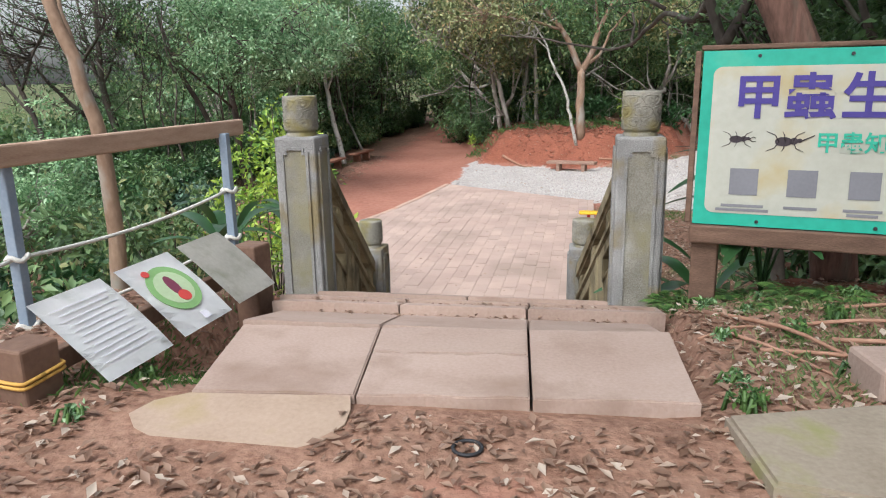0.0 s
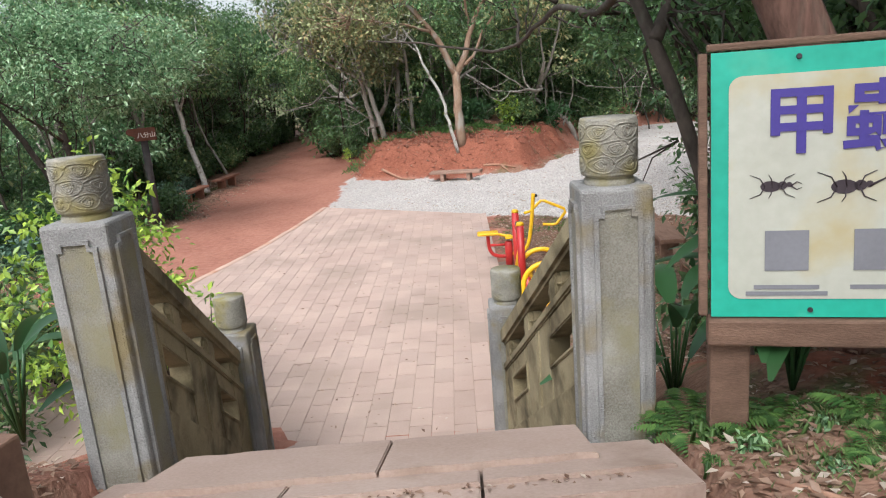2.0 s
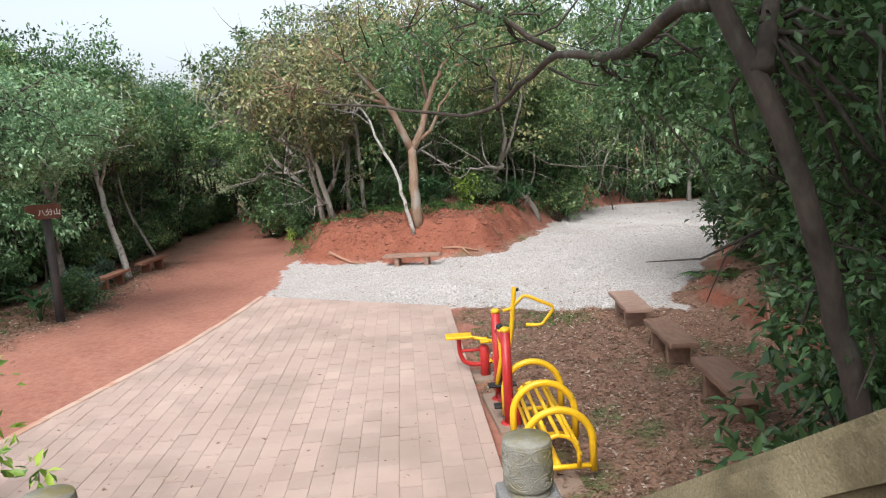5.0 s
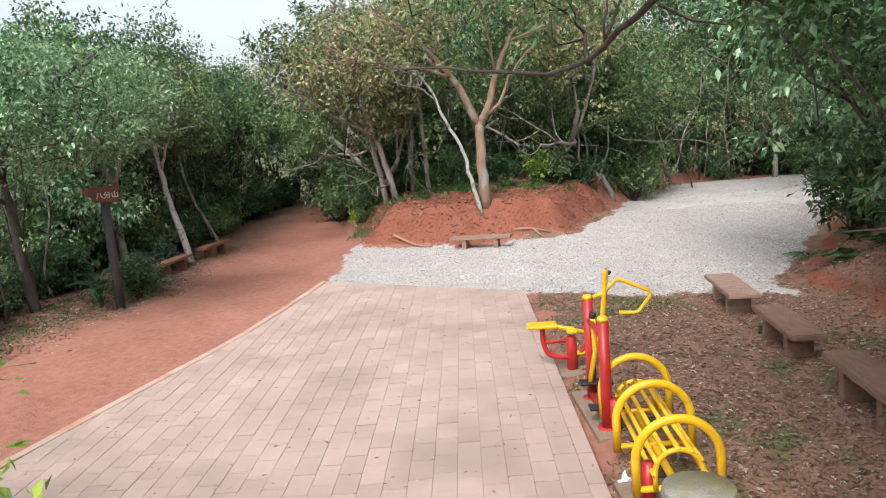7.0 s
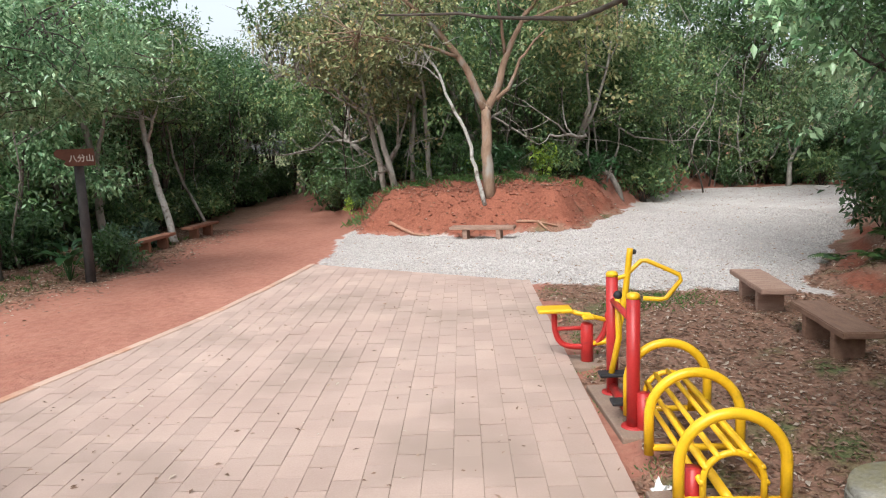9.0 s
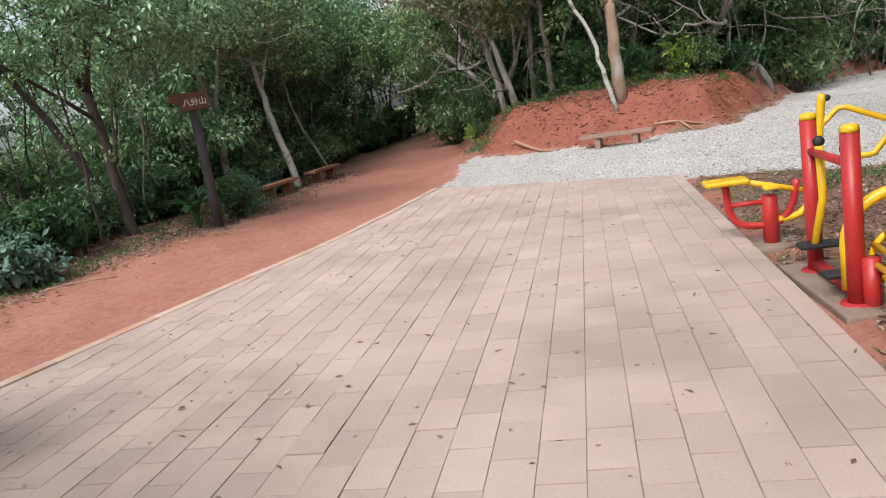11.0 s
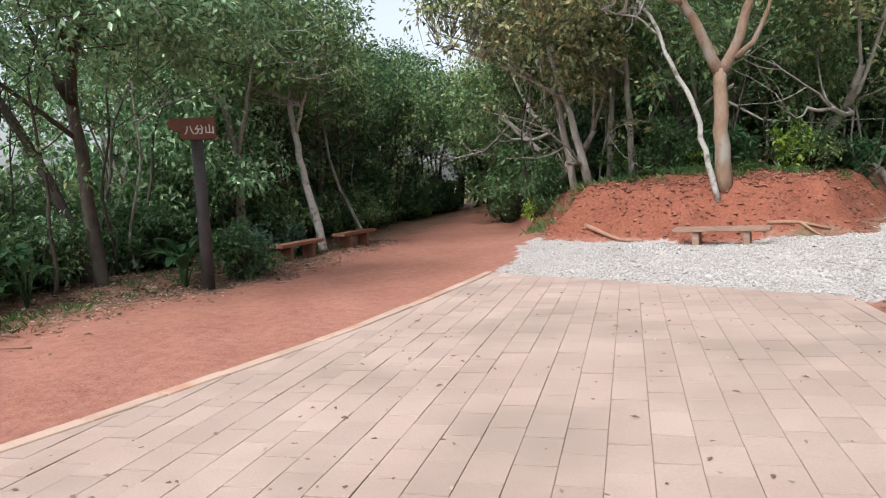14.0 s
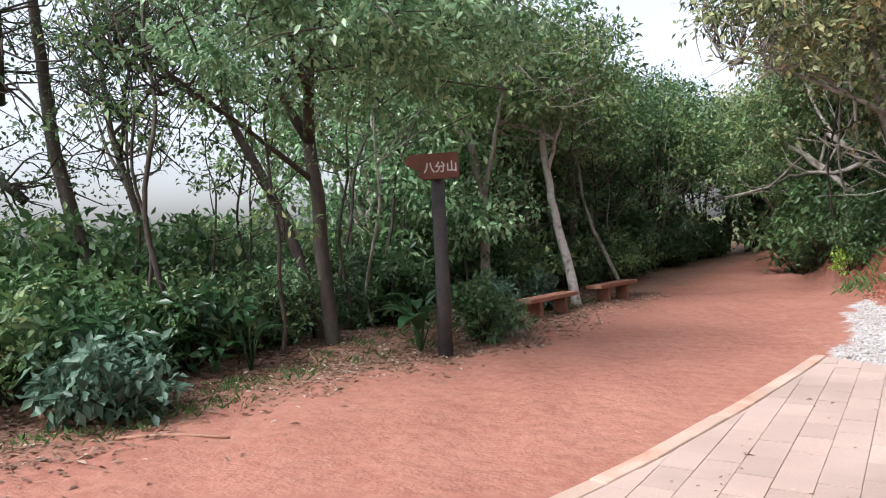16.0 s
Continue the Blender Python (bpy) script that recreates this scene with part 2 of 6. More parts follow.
def tube_data(points, radii, sides=8, caps=True):
    pts = [Vector(p) for p in points]
    verts, faces = [], []
    up = Vector((0.31, 0.17, 0.93)).normalized()
    side = None
    for i, p in enumerate(pts):
        d = (pts[min(i + 1, len(pts) - 1)] - pts[max(i - 1, 0)]).normalized()
        if side is None:
            side = d.cross(up if abs(d.dot(up)) < 0.95 else Vector((1, 0, 0))).normalized()
        side = (side - d * side.dot(d)).normalized()
        other = d.cross(side)
        for k in range(sides):
            a = 2 * math.pi * k / sides
            verts.append(p + (side * math.cos(a) + other * math.sin(a)) * radii[i])
    for i in range(len(pts) - 1):
        for k in range(sides):
            k2 = (k + 1) % sides
            faces.append((i * sides + k, i * sides + k2, (i + 1) * sides + k2, (i + 1) * sides + k))
    if caps:
        faces.append(tuple(range(sides))[::-1])
        faces.append(tuple((len(pts) - 1) * sides + k for k in range(sides)))
    return [tuple(v) for v in verts], faces


def tubes(name, paths, material, parent=None, label="", sides=8):
    verts, faces = [], []
    for pts, radii in paths:
        v, f = tube_data(pts, radii, sides)
        o = len(verts)
        verts += v
        faces += [tuple(i + o for i in q) for q in f]
    me = bpy.data.meshes.new(name)
    me.from_pydata(verts, [], faces)
    me.polygons.foreach_set("use_smooth", [True] * len(me.polygons))
    return link(name, me, material, parent, label)


def curve(points, n):
    """A smooth line of n points through the given ones."""
    p = np.array(points, float)
    d = np.concatenate([[0], np.cumsum(np.linalg.norm(np.diff(p, axis=0), axis=1))])
    t = np.linspace(0, d[-1], n)
    out = np.stack([np.interp(t, d, p[:, i]) for i in range(p.shape[1])], 1)
    for _ in range(2):
        out[1:-1] = (out[:-2] + 2 * out[1:-1] + out[2:]) / 4
    return out


def leaf_mesh(name, pos, axis, normal, length, width):
    """One folded leaf of two triangles at each place."""
    n = len(pos)
    axis = axis / np.linalg.norm(axis, axis=1, keepdims=True)
    side = np.cross(axis, normal)
    side /= np.linalg.norm(side, axis=1, keepdims=True) + 1e-9
    nn = np.cross(side, axis)
    length, width = np.asarray(length).reshape(-1, 1), np.asarray(width).reshape(-1, 1)
    v = np.empty((n, 4, 3))
    v[:, 0] = pos
    v[:, 1] = pos + axis * length * 0.45 + side * width * 0.5 + nn * width * 0.15
    v[:, 2] = pos + axis * length - nn * length * 0.12
    v[:, 3] = pos + axis * length * 0.45 - side * width * 0.5 + nn * width * 0.15
    i = np.arange(n)[:, None] * 4
    tri = np.concatenate([i + [0, 1, 2], i + [0, 2, 3]], 1).reshape(-1)
    me = bpy.data.meshes.new(name)
    me.vertices.add(4 * n)
    me.vertices.foreach_set("co", v.reshape(-1))
    me.loops.add(6 * n)
    me.loops.foreach_set("vertex_index", tri.astype(np.int32))
    me.polygons.add(2 * n)
    me.polygons.foreach_set("loop_start", np.arange(0, 6 * n, 3, dtype=np.int32))
    me.update(calc_edges=True)
    return me


def clump_leaves(name, rng, centres, radii, per, length, width, droop=0.2, flat=0.75, shell=0.5):
    """Leaves round many small centres; flat squeezes each clump in height."""
    c = np.repeat(np.asarray(centres, float), per, 0)
    r = np.repeat(np.asarray(radii, float), per)[:, None]
    d = rng.normal(size=c.shape)
    d /= np.linalg.norm(d, axis=1, keepdims=True)
    rad = r * (shell + (1 - shell) * rng.random((len(c), 1)))
    pos = c + d * rad * np.array([1, 1, flat])
    axis = d + rng.normal(size=c.shape) * 0.7 - np.array([0, 0, droop])
    normal = rng.normal(size=c.shape) * 0.55 + np.array([0, 0, 1.0]) + d * 0.3
    s = 0.65 + 0.7 * rng.random(len(c))
    return leaf_mesh(name, pos, axis, normal, length * s, width * s)


def grow(rng, base, steps, radius, lean, depth=3, spread=0.75, length=1.2):
    """Branches of a tree: a list of (points, radii), and the tips."""
    paths, tips = [], []

    def limb(p, d, r, ln, level):
        pts, rad = [p], [r]
        for i in range(steps):
            d = (d + Vector(rng.normal(size=3)) * 0.16 + Vector((0, 0, 0.05))).normalized()
            p = p + d * ln / steps
            pts.append(p)
            rad.append(r * (1 - 0.55 * (i + 1) / steps))
            if level >= 1 and i >= steps // 2:
                tips.append(p)
        paths.append((pts, rad))
        if level < depth:
            for _ in range(3 if level == 0 else 2 + (rng.random() < 0.5)):
                nd = (d + Vector(rng.normal(size=3)) * spread + Vector((0, 0, 0.12))).normalized()
                k = int(rng.integers(max(1, steps // 2), steps + 1))
                limb(pts[k], nd, rad[k] * 0.68, ln * (0.62 + 0.25 * rng.random()), level + 1)

    limb(Vector(base), Vector(lean).normalized(), radius, length, 0)
    return paths, tips


def lerp_line(v, xs, ys):
    return np.interp(v, xs, ys)


def smooth(a, b, v):
    t = np.clip((v - a) / (b - a), 0, 1)
    return t * t * (3 - 2 * t)

# ---------- the ground ----------
CURB = [(-4.07, 21.93), (-4.2, 20.8), (-4.37, 19.5), (-4.64, 17.8), (-4.85, 16.8), (-5.2, 15.4), (-5.53, 14.1), (-5.78, 13.0), (-5.95, 12.2), (-6.3, 10.6), (-6.6, 9.0), (-6.8, 7.8)]
EDGE_X = 0.21


def curb_x(y):
    p = CURB[::-1]
    return np.interp(y, [q[1] for q in p], [q[0] for q in p])


def far_y(x):
    return 19.37 + (EDGE_X - x) * 0.597


def wob(x, y, f=1.0, s=0.0):
    return np.sin(x * 1.7 * f + s) * np.cos(y * 1.3 * f - s) + 0.6 * np.sin(x * 3.9 * f + y * 2.7 * f + s * 2) + 0.35 * np.sin(x * 9.1 * f - y * 7.7 * f)


def mound_in(x, y):
    """Metres inside the foot of the mound."""
    d1 = y - (25.2 + 0.35 * np.clip(-1 - x, 0, 4))
    d2 = x - np.interp(y, [25, 29, 33, 43, 60], [-3.4, -4.4, -5.6, -6.4, -7.5])
    d3 = np.interp(y, [24.5, 25.5, 26.5, 30, 34.4, 38], [1.3, 2.1, 2.7, 4.2, 6.2, 10.0]) - x
    return np.minimum(np.minimum(d1, d2), d3) + 0.12 * wob(x, y, 0.9)


def bank_in(x, y):
    """Metres inside the foot of the bank on the right-hand side."""
    e = np.interp(y, [5, 9, 12, 17.5, 19.6, 21.7, 31, 40], [2.2, 3.6, 4.4, 4.5, 5.3, 6.7, 12.4, 15])
    return x - e + 0.18 * wob(x, y, 0.8, 1)


def height(x, y):
    x, y = np.asarray(x, float), np.asarray(y, float)
    wide = np.interp(y, [-60, 2.3, 3.2, 4.4, 5.3, 5.9, 7.0, 8.4, 9.4], [2.0, 2.055, 2.065, 1.98, 1.72, 1.45, 0.8, 0.12, -0.02])
    late = np.interp(y, [-60, 2.3, 3.2, 4.8, 6.0, 7.5, 9.0, 11], [2.0, 2.055, 2.07, 2.0, 1.75, 1.1, 0.4, -0.02])
    r = smooth(0.4, 1.5, x)
    base = wide * (1 - r) + late * r
    well = smooth(-2.4, -2.2, x) * (1 - smooth(0.3, 0.5, x)) * smooth(2.75, 3.6, y)
    base = base - well * np.interp(y, [2.6, 4, 6, 8, 8.6], [0.12, 0.35, 0.5, 0.25, 0.05])
    left = smooth(2.9, 6.0, -x) * (y < 14)
    base = base * (1 - left * smooth(-6, 3, y)) - 0.02 * left
    z = base
    b = bank_in(x, y)
    z = z + smooth(0, 2.6, b) * (1.5 + 0.06 * np.clip(b - 2.6, 0, 30)) * np.interp(y, [3, 6, 40], [0.35, 0.75, 0.9])
    m = mound_in(x, y)
    z = z + smooth(0, 1.3, m) * 1.05 + smooth(0.9, 5, m) * 0.4
    z = z + (0.035 * wob(x, y, 2.2, 4) + 0.03 * wob(x, y, 5.1, 1)) * smooth(0.1, 0.6, m) * (y < 32)
    z = z + 0.17 * smooth(20.5, 25, y) * smooth(-5.5, -4, x)
    z = z + smooth(23, 38, y) * 0.15 * smooth(1.5, 4.5, x) * (1 - smooth(0, 2, m))
    hedge = np.interp(y, [0, 14, 16.5, 18.5, 20, 22, 26, 46], [-8.5, -9.6, -10.0, -9.9, -9.3, -8.8, -9.3, -9.6])
    z = z + smooth(0, 1.2, hedge - x) * 0.12 - smooth(4, 45, hedge - x) * 9.0 * (y < 60)
    path = smooth(30, 60, y) * 0.5 * smooth(-11, -9, x) * (1 - smooth(-5, -3, x))
    z = z + path + 0.02 * wob(x, y, 1.3, 2) * smooth(0.2, 1, np.maximum(np.maximum(x - 0.4, curb_x(y) - x), y - far_y(x)))
    z = z + smooth(45, 110, y) * 5 * (1 - smooth(0, 30, -x - 6)) + smooth(18, 50, x) * 4
    return z


def h1(x, y):
    return float(height(x, y))


def zones(x, y):
    """Shares of gravel, litter and green at a place."""
    w = 0.22 * wob(x, y, 2.1, 0.5) + 0.10 * wob(x, y, 6.0, 0.2)
    m, b = mound_in(x, y), bank_in(x, y)
    left = np.interp(y, [19, 21.9, 24, 26, 28, 30], [-4.3, -4.05, -4.0, -4.2, -3.6, -1.5])
    near = np.interp(x, [-4, 0.2, 2.0, 3.2, 4.8, 6], [21.9, 19.45, 18.6, 18.2, 17.5, 17.5])
    gd = np.minimum(np.minimum(y - near, x - left), np.minimum(-m, -b)) + w * 0.5
    gd = np.minimum(gd, 36.5 - y)
    gravel = smooth(-0.15, 0.25, gd)
    right = smooth(0.25, 0.7, x + w) * (1 - gravel) * (1 - smooth(0.6, 1.2, m)) * (y < 30)
    hedge = np.interp(y, [0, 14, 16.5, 18.5, 20, 22, 26, 46], [-8.5, -9.6, -10.0, -9.9, -9.3, -8.8, -9.3, -9.6])
    leftl = smooth(-1.9, 0.1, hedge - x + w)
    start = 1 - smooth(4.6, 6.2, y)
    track = smooth(-1.0, -0.4, x + w * 0.7) * (1 - smooth(0.25, 0.6, x)) * (1 - smooth(2.0, 2.6, y + w * 0.3))
    side = smooth(1.8, 2.6, -x)
    litter = np.clip(np.maximum(np.maximum(right, leftl), start * (1 - track) * 0.9), 0, 1)
    litter = np.maximum(litter, smooth(1.2, 3.0, m) * 0.8)
    green = np.clip(wob(x, y, 0.8, 3) * 0.5, 0, 1) * np.maximum(np.maximum(right * (1 - smooth(0.8, 2.0, b)), start * smooth(0.3, 0.8, x)), start * side)
    green = np.maximum(green, smooth(2.5, 5, m) * 0.6)
    green = np.maximum(green, smooth(1.0, 3.0, hedge - x) * 0.7)
    green = np.maximum(green, smooth(25, 60, np.maximum(np.abs(x), np.abs(y - 18))))
    raw = np.maximum(smooth(0.0, 0.4, m) * (1 - smooth(2.2, 4.0, m)) * (y < 30), smooth(0.1, 0.6, b) * (1 - smooth(0.6, 1.1, b)) * (y > 14) * (y < 24))
    raw = np.maximum(raw, smooth(1.0, 1.5, x) * (1 - smooth(3.0, 4.2, x)) * (1 - smooth(7.5, 9, y)) * smooth(4.7, 5.2, y) * 0.9)
    litter = litter * (1 - 0.75 * raw)
    return gravel, litter, green, raw


def build_ground():
    xs = np.concatenate([[-900, -500, -250, -140, -90, -60, -40, -30, -24], np.arange(-20, -12, 0.5), np.arange(-12, 9, 0.125), np.arange(9, 20, 0.5), [20, 26, 35, 50, 80, 140, 260, 500, 900]])
    ys = np.concatenate([[-900, -400, -150, -60, -30, -15, -8, -4], np.arange(-2, 30, 0.125), np.arange(30, 50, 0.4), [50, 55, 62, 75, 100, 150, 260, 500, 900]])
    X, Y = np.meshgrid(xs, ys)
    Z = height(X, Y)
    nx, ny = len(xs), len(ys)
    v = np.stack([X, Y, Z], -1).reshape(-1, 3)
    i = (np.arange(ny - 1)[:, None] * nx + np.arange(nx - 1)[None]).reshape(-1)
    f = np.stack([i, i + 1, i + nx + 1, i + nx], 1)
    me = bpy.data.meshes.new("ground")
    me.vertices.add(len(v))
    me.vertices.foreach_set("co", v.reshape(-1))
    me.loops.add(4 * len(f))
    me.loops.foreach_set("vertex_index", f.reshape(-1).astype(np.int32))
    me.polygons.add(len(f))
    me.polygons.foreach_set("loop_start", np.arange(0, 4 * len(f), 4, dtype=np.int32))
    me.update(calc_edges=True)
    me.polygons.foreach_set("use_smooth", [True] * len(f))
    for name, val in zip(("gravel", "litter", "green", "raw"), zones(X.reshape(-1), Y.reshape(-1))):
        at = me.attributes.new(name, "FLOAT", "POINT")
        at.data.foreach_set("value", np.asarray(val, np.float32))
    m = bpy.data.materials.new("red_earth_and_gravel")
    m.use_nodes = True
    n, l = m.node_tree.nodes, m.node_tree.links
    p = n["Principled BSDF"]
    p.inputs["Roughness"].default_value = 0.92
    p.inputs["Specular IOR Level"].default_value = 0.2
    pos = n.new("ShaderNodeNewGeometry").outputs["Position"]

    def noise_of(scale, detail=6):
        t = n.new("ShaderNodeTexNoise")
        t.inputs["Scale"].default_value, t.inputs["Detail"].default_value = scale, detail
        l.new(pos, t.inputs["Vector"])
        return t.outputs[0]

    def ramp(fac, c1, c2, a=0.35, b=0.65):
        r = n.new("ShaderNodeValToRGB")
        e = r.color_ramp.elements
        e[0].position, e[0].color, e[1].position, e[1].color = a, (*c1, 1), b, (*c2, 1)
        l.new(fac, r.inputs[0])
        return r.outputs[0]

    def mix(fac, a, b):
        x = n.new("ShaderNodeMix")
        x.data_type = "RGBA"
        l.new(fac, x.inputs[0])
        l.new(a, x.inputs[6])
        l.new(b, x.inputs[7])
        return x.outputs[2]

    def zone(name, scale, amount=0.5):
        a = n.new("ShaderNodeAttribute")
        a.attribute_name = name
        s = n.new("ShaderNodeMath")
        s.operation = "MULTIPLY_ADD"
        s.inputs[1].default_value, s.inputs[2].default_value = amount, -0.5 * amount
        l.new(noise_of(scale), s.inputs[0])
        t = n.new("ShaderNodeMath")
        t.operation = "ADD"
        l.new(a.outputs["Fac"], t.inputs[0])
        l.new(s.outputs[0], t.inputs[1])
        r = n.new("ShaderNodeMapRange")
        r.inputs[1].default_value, r.inputs[2].default_value = 0.3, 0.7
        l.new(t.outputs[0], r.inputs[0])
        return r.outputs[0]

    earth = mix(noise_of(45), ramp(noise_of(0.7), (0.285, 0.120, 0.084), (0.365, 0.170, 0.122)), ramp(noise_of(9), (0.27, 0.107, 0.072), (0.38, 0.183, 0.130)))
    litter = mix(noise_of(38), ramp(noise_of(26), (0.16, 0.083, 0.055), (0.33, 0.205, 0.145)), ramp(noise_of(3), (0.18, 0.092, 0.06), (0.29, 0.165, 0.113)))
    green = ramp(noise_of(30), (0.05, 0.065, 0.025), (0.16, 0.17, 0.075))
    vor = n.new("ShaderNodeTexVoronoi")
    vor.inputs["Scale"].default_value = 34
    l.new(pos, vor.inputs["Vector"])
    stone = n.new("ShaderNodeSeparateColor")
    l.new(vor.outputs["Color"], stone.inputs[0])
    gravel = mix(ramp(noise_of(0.9), (0, 0, 0), (1, 1, 1), 0.4, 0.75), ramp(stone.outputs[0], (0.36, 0.325, 0.30), (0.60, 0.57, 0.54), 0.0, 1.0), ramp(stone.outputs[1], (0.31, 0.26, 0.235), (0.52, 0.475, 0.44), 0.0, 1.0))
    raw = mix(noise_of(14), ramp(noise_of(1.5), (0.19, 0.058, 0.034), (0.275, 0.094, 0.056)), ramp(noise_of(22), (0.15, 0.05, 0.03), (0.31, 0.125, 0.08)))
    earth = mix(zone("raw", 2.5, 0.6), earth, raw)
    c = mix(zone("litter", 3.5, 0.9), earth, litter)
    c = mix(zone("green", 4.5, 1.1), c, green)
    c = mix(zone("gravel", 8, 0.7), c, gravel)
    l.new(c, p.inputs["Base Color"])
    bp = n.new("ShaderNodeBump")
    bp.inputs["Strength"].default_value, bp.inputs["Distance"].default_value = 0.6, 0.025
    l.new(noise_of(30), bp.inputs["Height"])
    bp2 = n.new("ShaderNodeBump")
    bp2.inputs["Strength"].default_value, bp2.inputs["Distance"].default_value = 0.5, 0.1
    l.new(noise_of(4), bp2.inputs["Height"])
    l.new(bp.outputs[0], bp2.inputs["Normal"])
    l.new(bp2.outputs[0], p.inputs["Normal"])
    return tagged(link("ground", me, m), "red earth ground with leaf litter and pale gravel", "ground", kind="structure")


build_ground()

# ---------- stairs ----------
SX, SY, SDIR = -0.95, 5.64, 4.0          # middle of the flight's head, its turn
stairs = thing("stairs", SX, SY, 0, 0, "sandstone stairs leading down from a slab landing to the plaza", "stairs", kind="structure")


def slab_piece(name, x0, x1, y0, y1, top, thick, material, parent, seed, end=None):
    """A worn slab with broken front edges, in world places; end: its height at the far edge."""
    rng = np.random.default_rng(seed)
    bm = bmesh.new()
    n = 10
    ring = []
    for k in range(n + 1):
        ring.append((x0 + (x1 - x0) * k / n, y0 + rng.normal() * 0.006))
    for k in range(n + 1):
        ring.append((x1 - (x1 - x0) * k / n, y1 + rng.normal() * 0.009))
    vs = [bm.verts.new((x - SX, y - SY, top - thick)) for x, y in ring]
    bm.faces.new(vs)
    out = bmesh.ops.extrude_face_region(bm, geom=bm.faces[:])
    for v in out["geom"]:
        if isinstance(v, bmesh.types.BMVert):
            v.co.z = top
    bmesh.ops.recalc_face_normals(bm, faces=bm.faces)
    es = [e for e in bm.edges if all(abs(v.co.z - top) < 1e-5 for v in e.verts) and len(e.link_faces) == 2 and e.calc_face_angle() > 0.5]
    bmesh.ops.bevel(bm, geom=es, offset=0.006, segments=2, affect="EDGES")
    if end is not None or name == "landing_slab":
        for v in bm.verts:
            v.co.x -= (0.045 - 0.075 * (v.co.x + SX - 0.35)) * (min(v.co.y + SY, 4.4) - 3.0) * (y0 < 4.8)
            v.co.y += 0.09 * (v.co.x + SX + 0.75) * (y1 < 5.5)
        end = top if end is None else end
        for v in bm.verts:
            v.co.z += (end - top) * (v.co.y + SY - y0) / (y1 - y0)
    return part(name, bm, material, parent)


for k, (a, b) in enumerate(((-1.62, -0.95), (-0.942, -0.262), (-0.25, 0.38))):
    lo = 2.93
    for n, (y0, y1) in enumerate(((lo, 3.38), (3.38, 3.72)) if k == 1 else ((lo, 3.72),)):
        slab_piece("landing_slab", a, b, y0 + 0.003, y1 - 0.003, 2.085, 0.2, M_SLAB, stairs, 5 * k + n)
    # the landing dips towards the stairs, each slab lapped over the one before it
    slab_piece("landing_slab", a, b, 3.723, 4.60, 2.085, 0.2, M_SLAB, stairs, 5 * k + 4, 1.848)
    slab_piece("landing_slab", a - (0.03 if k == 0 else 0), b + (0.09 if k == 2 else 0), 4.45 + 0.006 * k, 5.0, 1.952, 0.14, M_SLAB, stairs, 3 * k + 22, 1.815)
    slab_piece("landing_slab", a - (0.06 if k == 0 else 0), b + (0.05 if k == 2 else 0), 4.64 + 0.008 * k, 5.1, 1.926, 0.13, M_SLAB, stairs, 3 * k + 40, 1.79)
for k, (a, b) in enumerate(((-1.78, -0.80), (-0.79, 0.10))):
    slab_piece("landing_slab", a, b, 4.83 + 0.01 * k, 5.43, 1.897, 0.25, M_SLAB, stairs, 60 + k, 1.715)
for i in range(8):
    y = 5.40 + i * 0.312
    sh = -0.06 - i * 0.033
    for k, (a, b) in enumerate(((-1.99, -1.06), (-1.05, 0.1))):
        slab_piece("tread", a + sh, b + sh, y - 0.02, y + 0.310, 1.68 - (i + 1) * 0.186, 0.4, M_SLAB, stairs, 80 + 2 * i + k)
bm = bmesh.new()
ring = [(-1.61, 2.847), (-0.955, 2.908), (-0.92, 2.80), (-0.91, 2.70), (-0.95, 2.58), (-1.06, 2.50), (-1.18, 2.455), (-1.33, 2.45), (-1.45, 2.47), (-1.56, 2.51), (-1.68, 2.57), (-1.76, 2.66), (-1.72, 2.77)]
vs = [bm.verts.new((x - SX, y - SY, 1.9)) for x, y in ring]
bm.faces.new(vs)
ext = bmesh.ops.extrude_face_region(bm, geom=bm.faces[:])
for v in ext["geom"]:
    if isinstance(v, bmesh.types.BMVert):
        v.co.z = 2.08 - max(0, 2.9 - (v.co.y + SY)) * 0.06
bmesh.ops.recalc_face_normals(bm, faces=bm.faces)
part("cement_patch", bm, M_SLAB_EDGE, stairs, "worn pale cement patch with a broken edge")

slab = thing("paving_slab", 0.86, 2.79, 2.0, 0, "grey-brown flat stone slab lying in the leaf litter", "slab")
bm = bmesh.new()
ring = [(-0.42, 0.1), (-0.36, -0.34), (0.6, -0.5), (0.75, 0.1), (0.5, 0.36), (0.1, 0.26)]
vs = [bm.verts.new((x, y, -0.1)) for x, y in ring]
bm.faces.new(vs)
ext = bmesh.ops.extrude_face_region(bm, geom=bm.faces[:])
for v in ext["geom"]:
    if isinstance(v, bmesh.types.BMVert):
        v.co.z = 0.115
bmesh.ops.recalc_face_normals(bm, faces=bm.faces)
bmesh.ops.bevel(bm, geom=[e for e in bm.edges if all(v.co.z > 0.1 for v in e.verts)], offset=0.015, segments=2, affect="EDGES")
part("slab", bm, mat("grey_brown_slab", (0.20, 0.16, 0.115), (0.30, 0.25, 0.19), 3, 0.85, 0.3, 50, spots=(0.2, 0.2, 0.06), spot_scale=3, spot_at=0.65), slab)
slab2 = thing("stone_block", 1.24, 3.3, 2.05, 8, "reddish brown stone block on the slab", "stone")
part("block", box(bmesh.new(), 0.46, 0.28, 0.16, bevel=0.02), M_SLAB, slab2)

# ---------- stone railing ----------


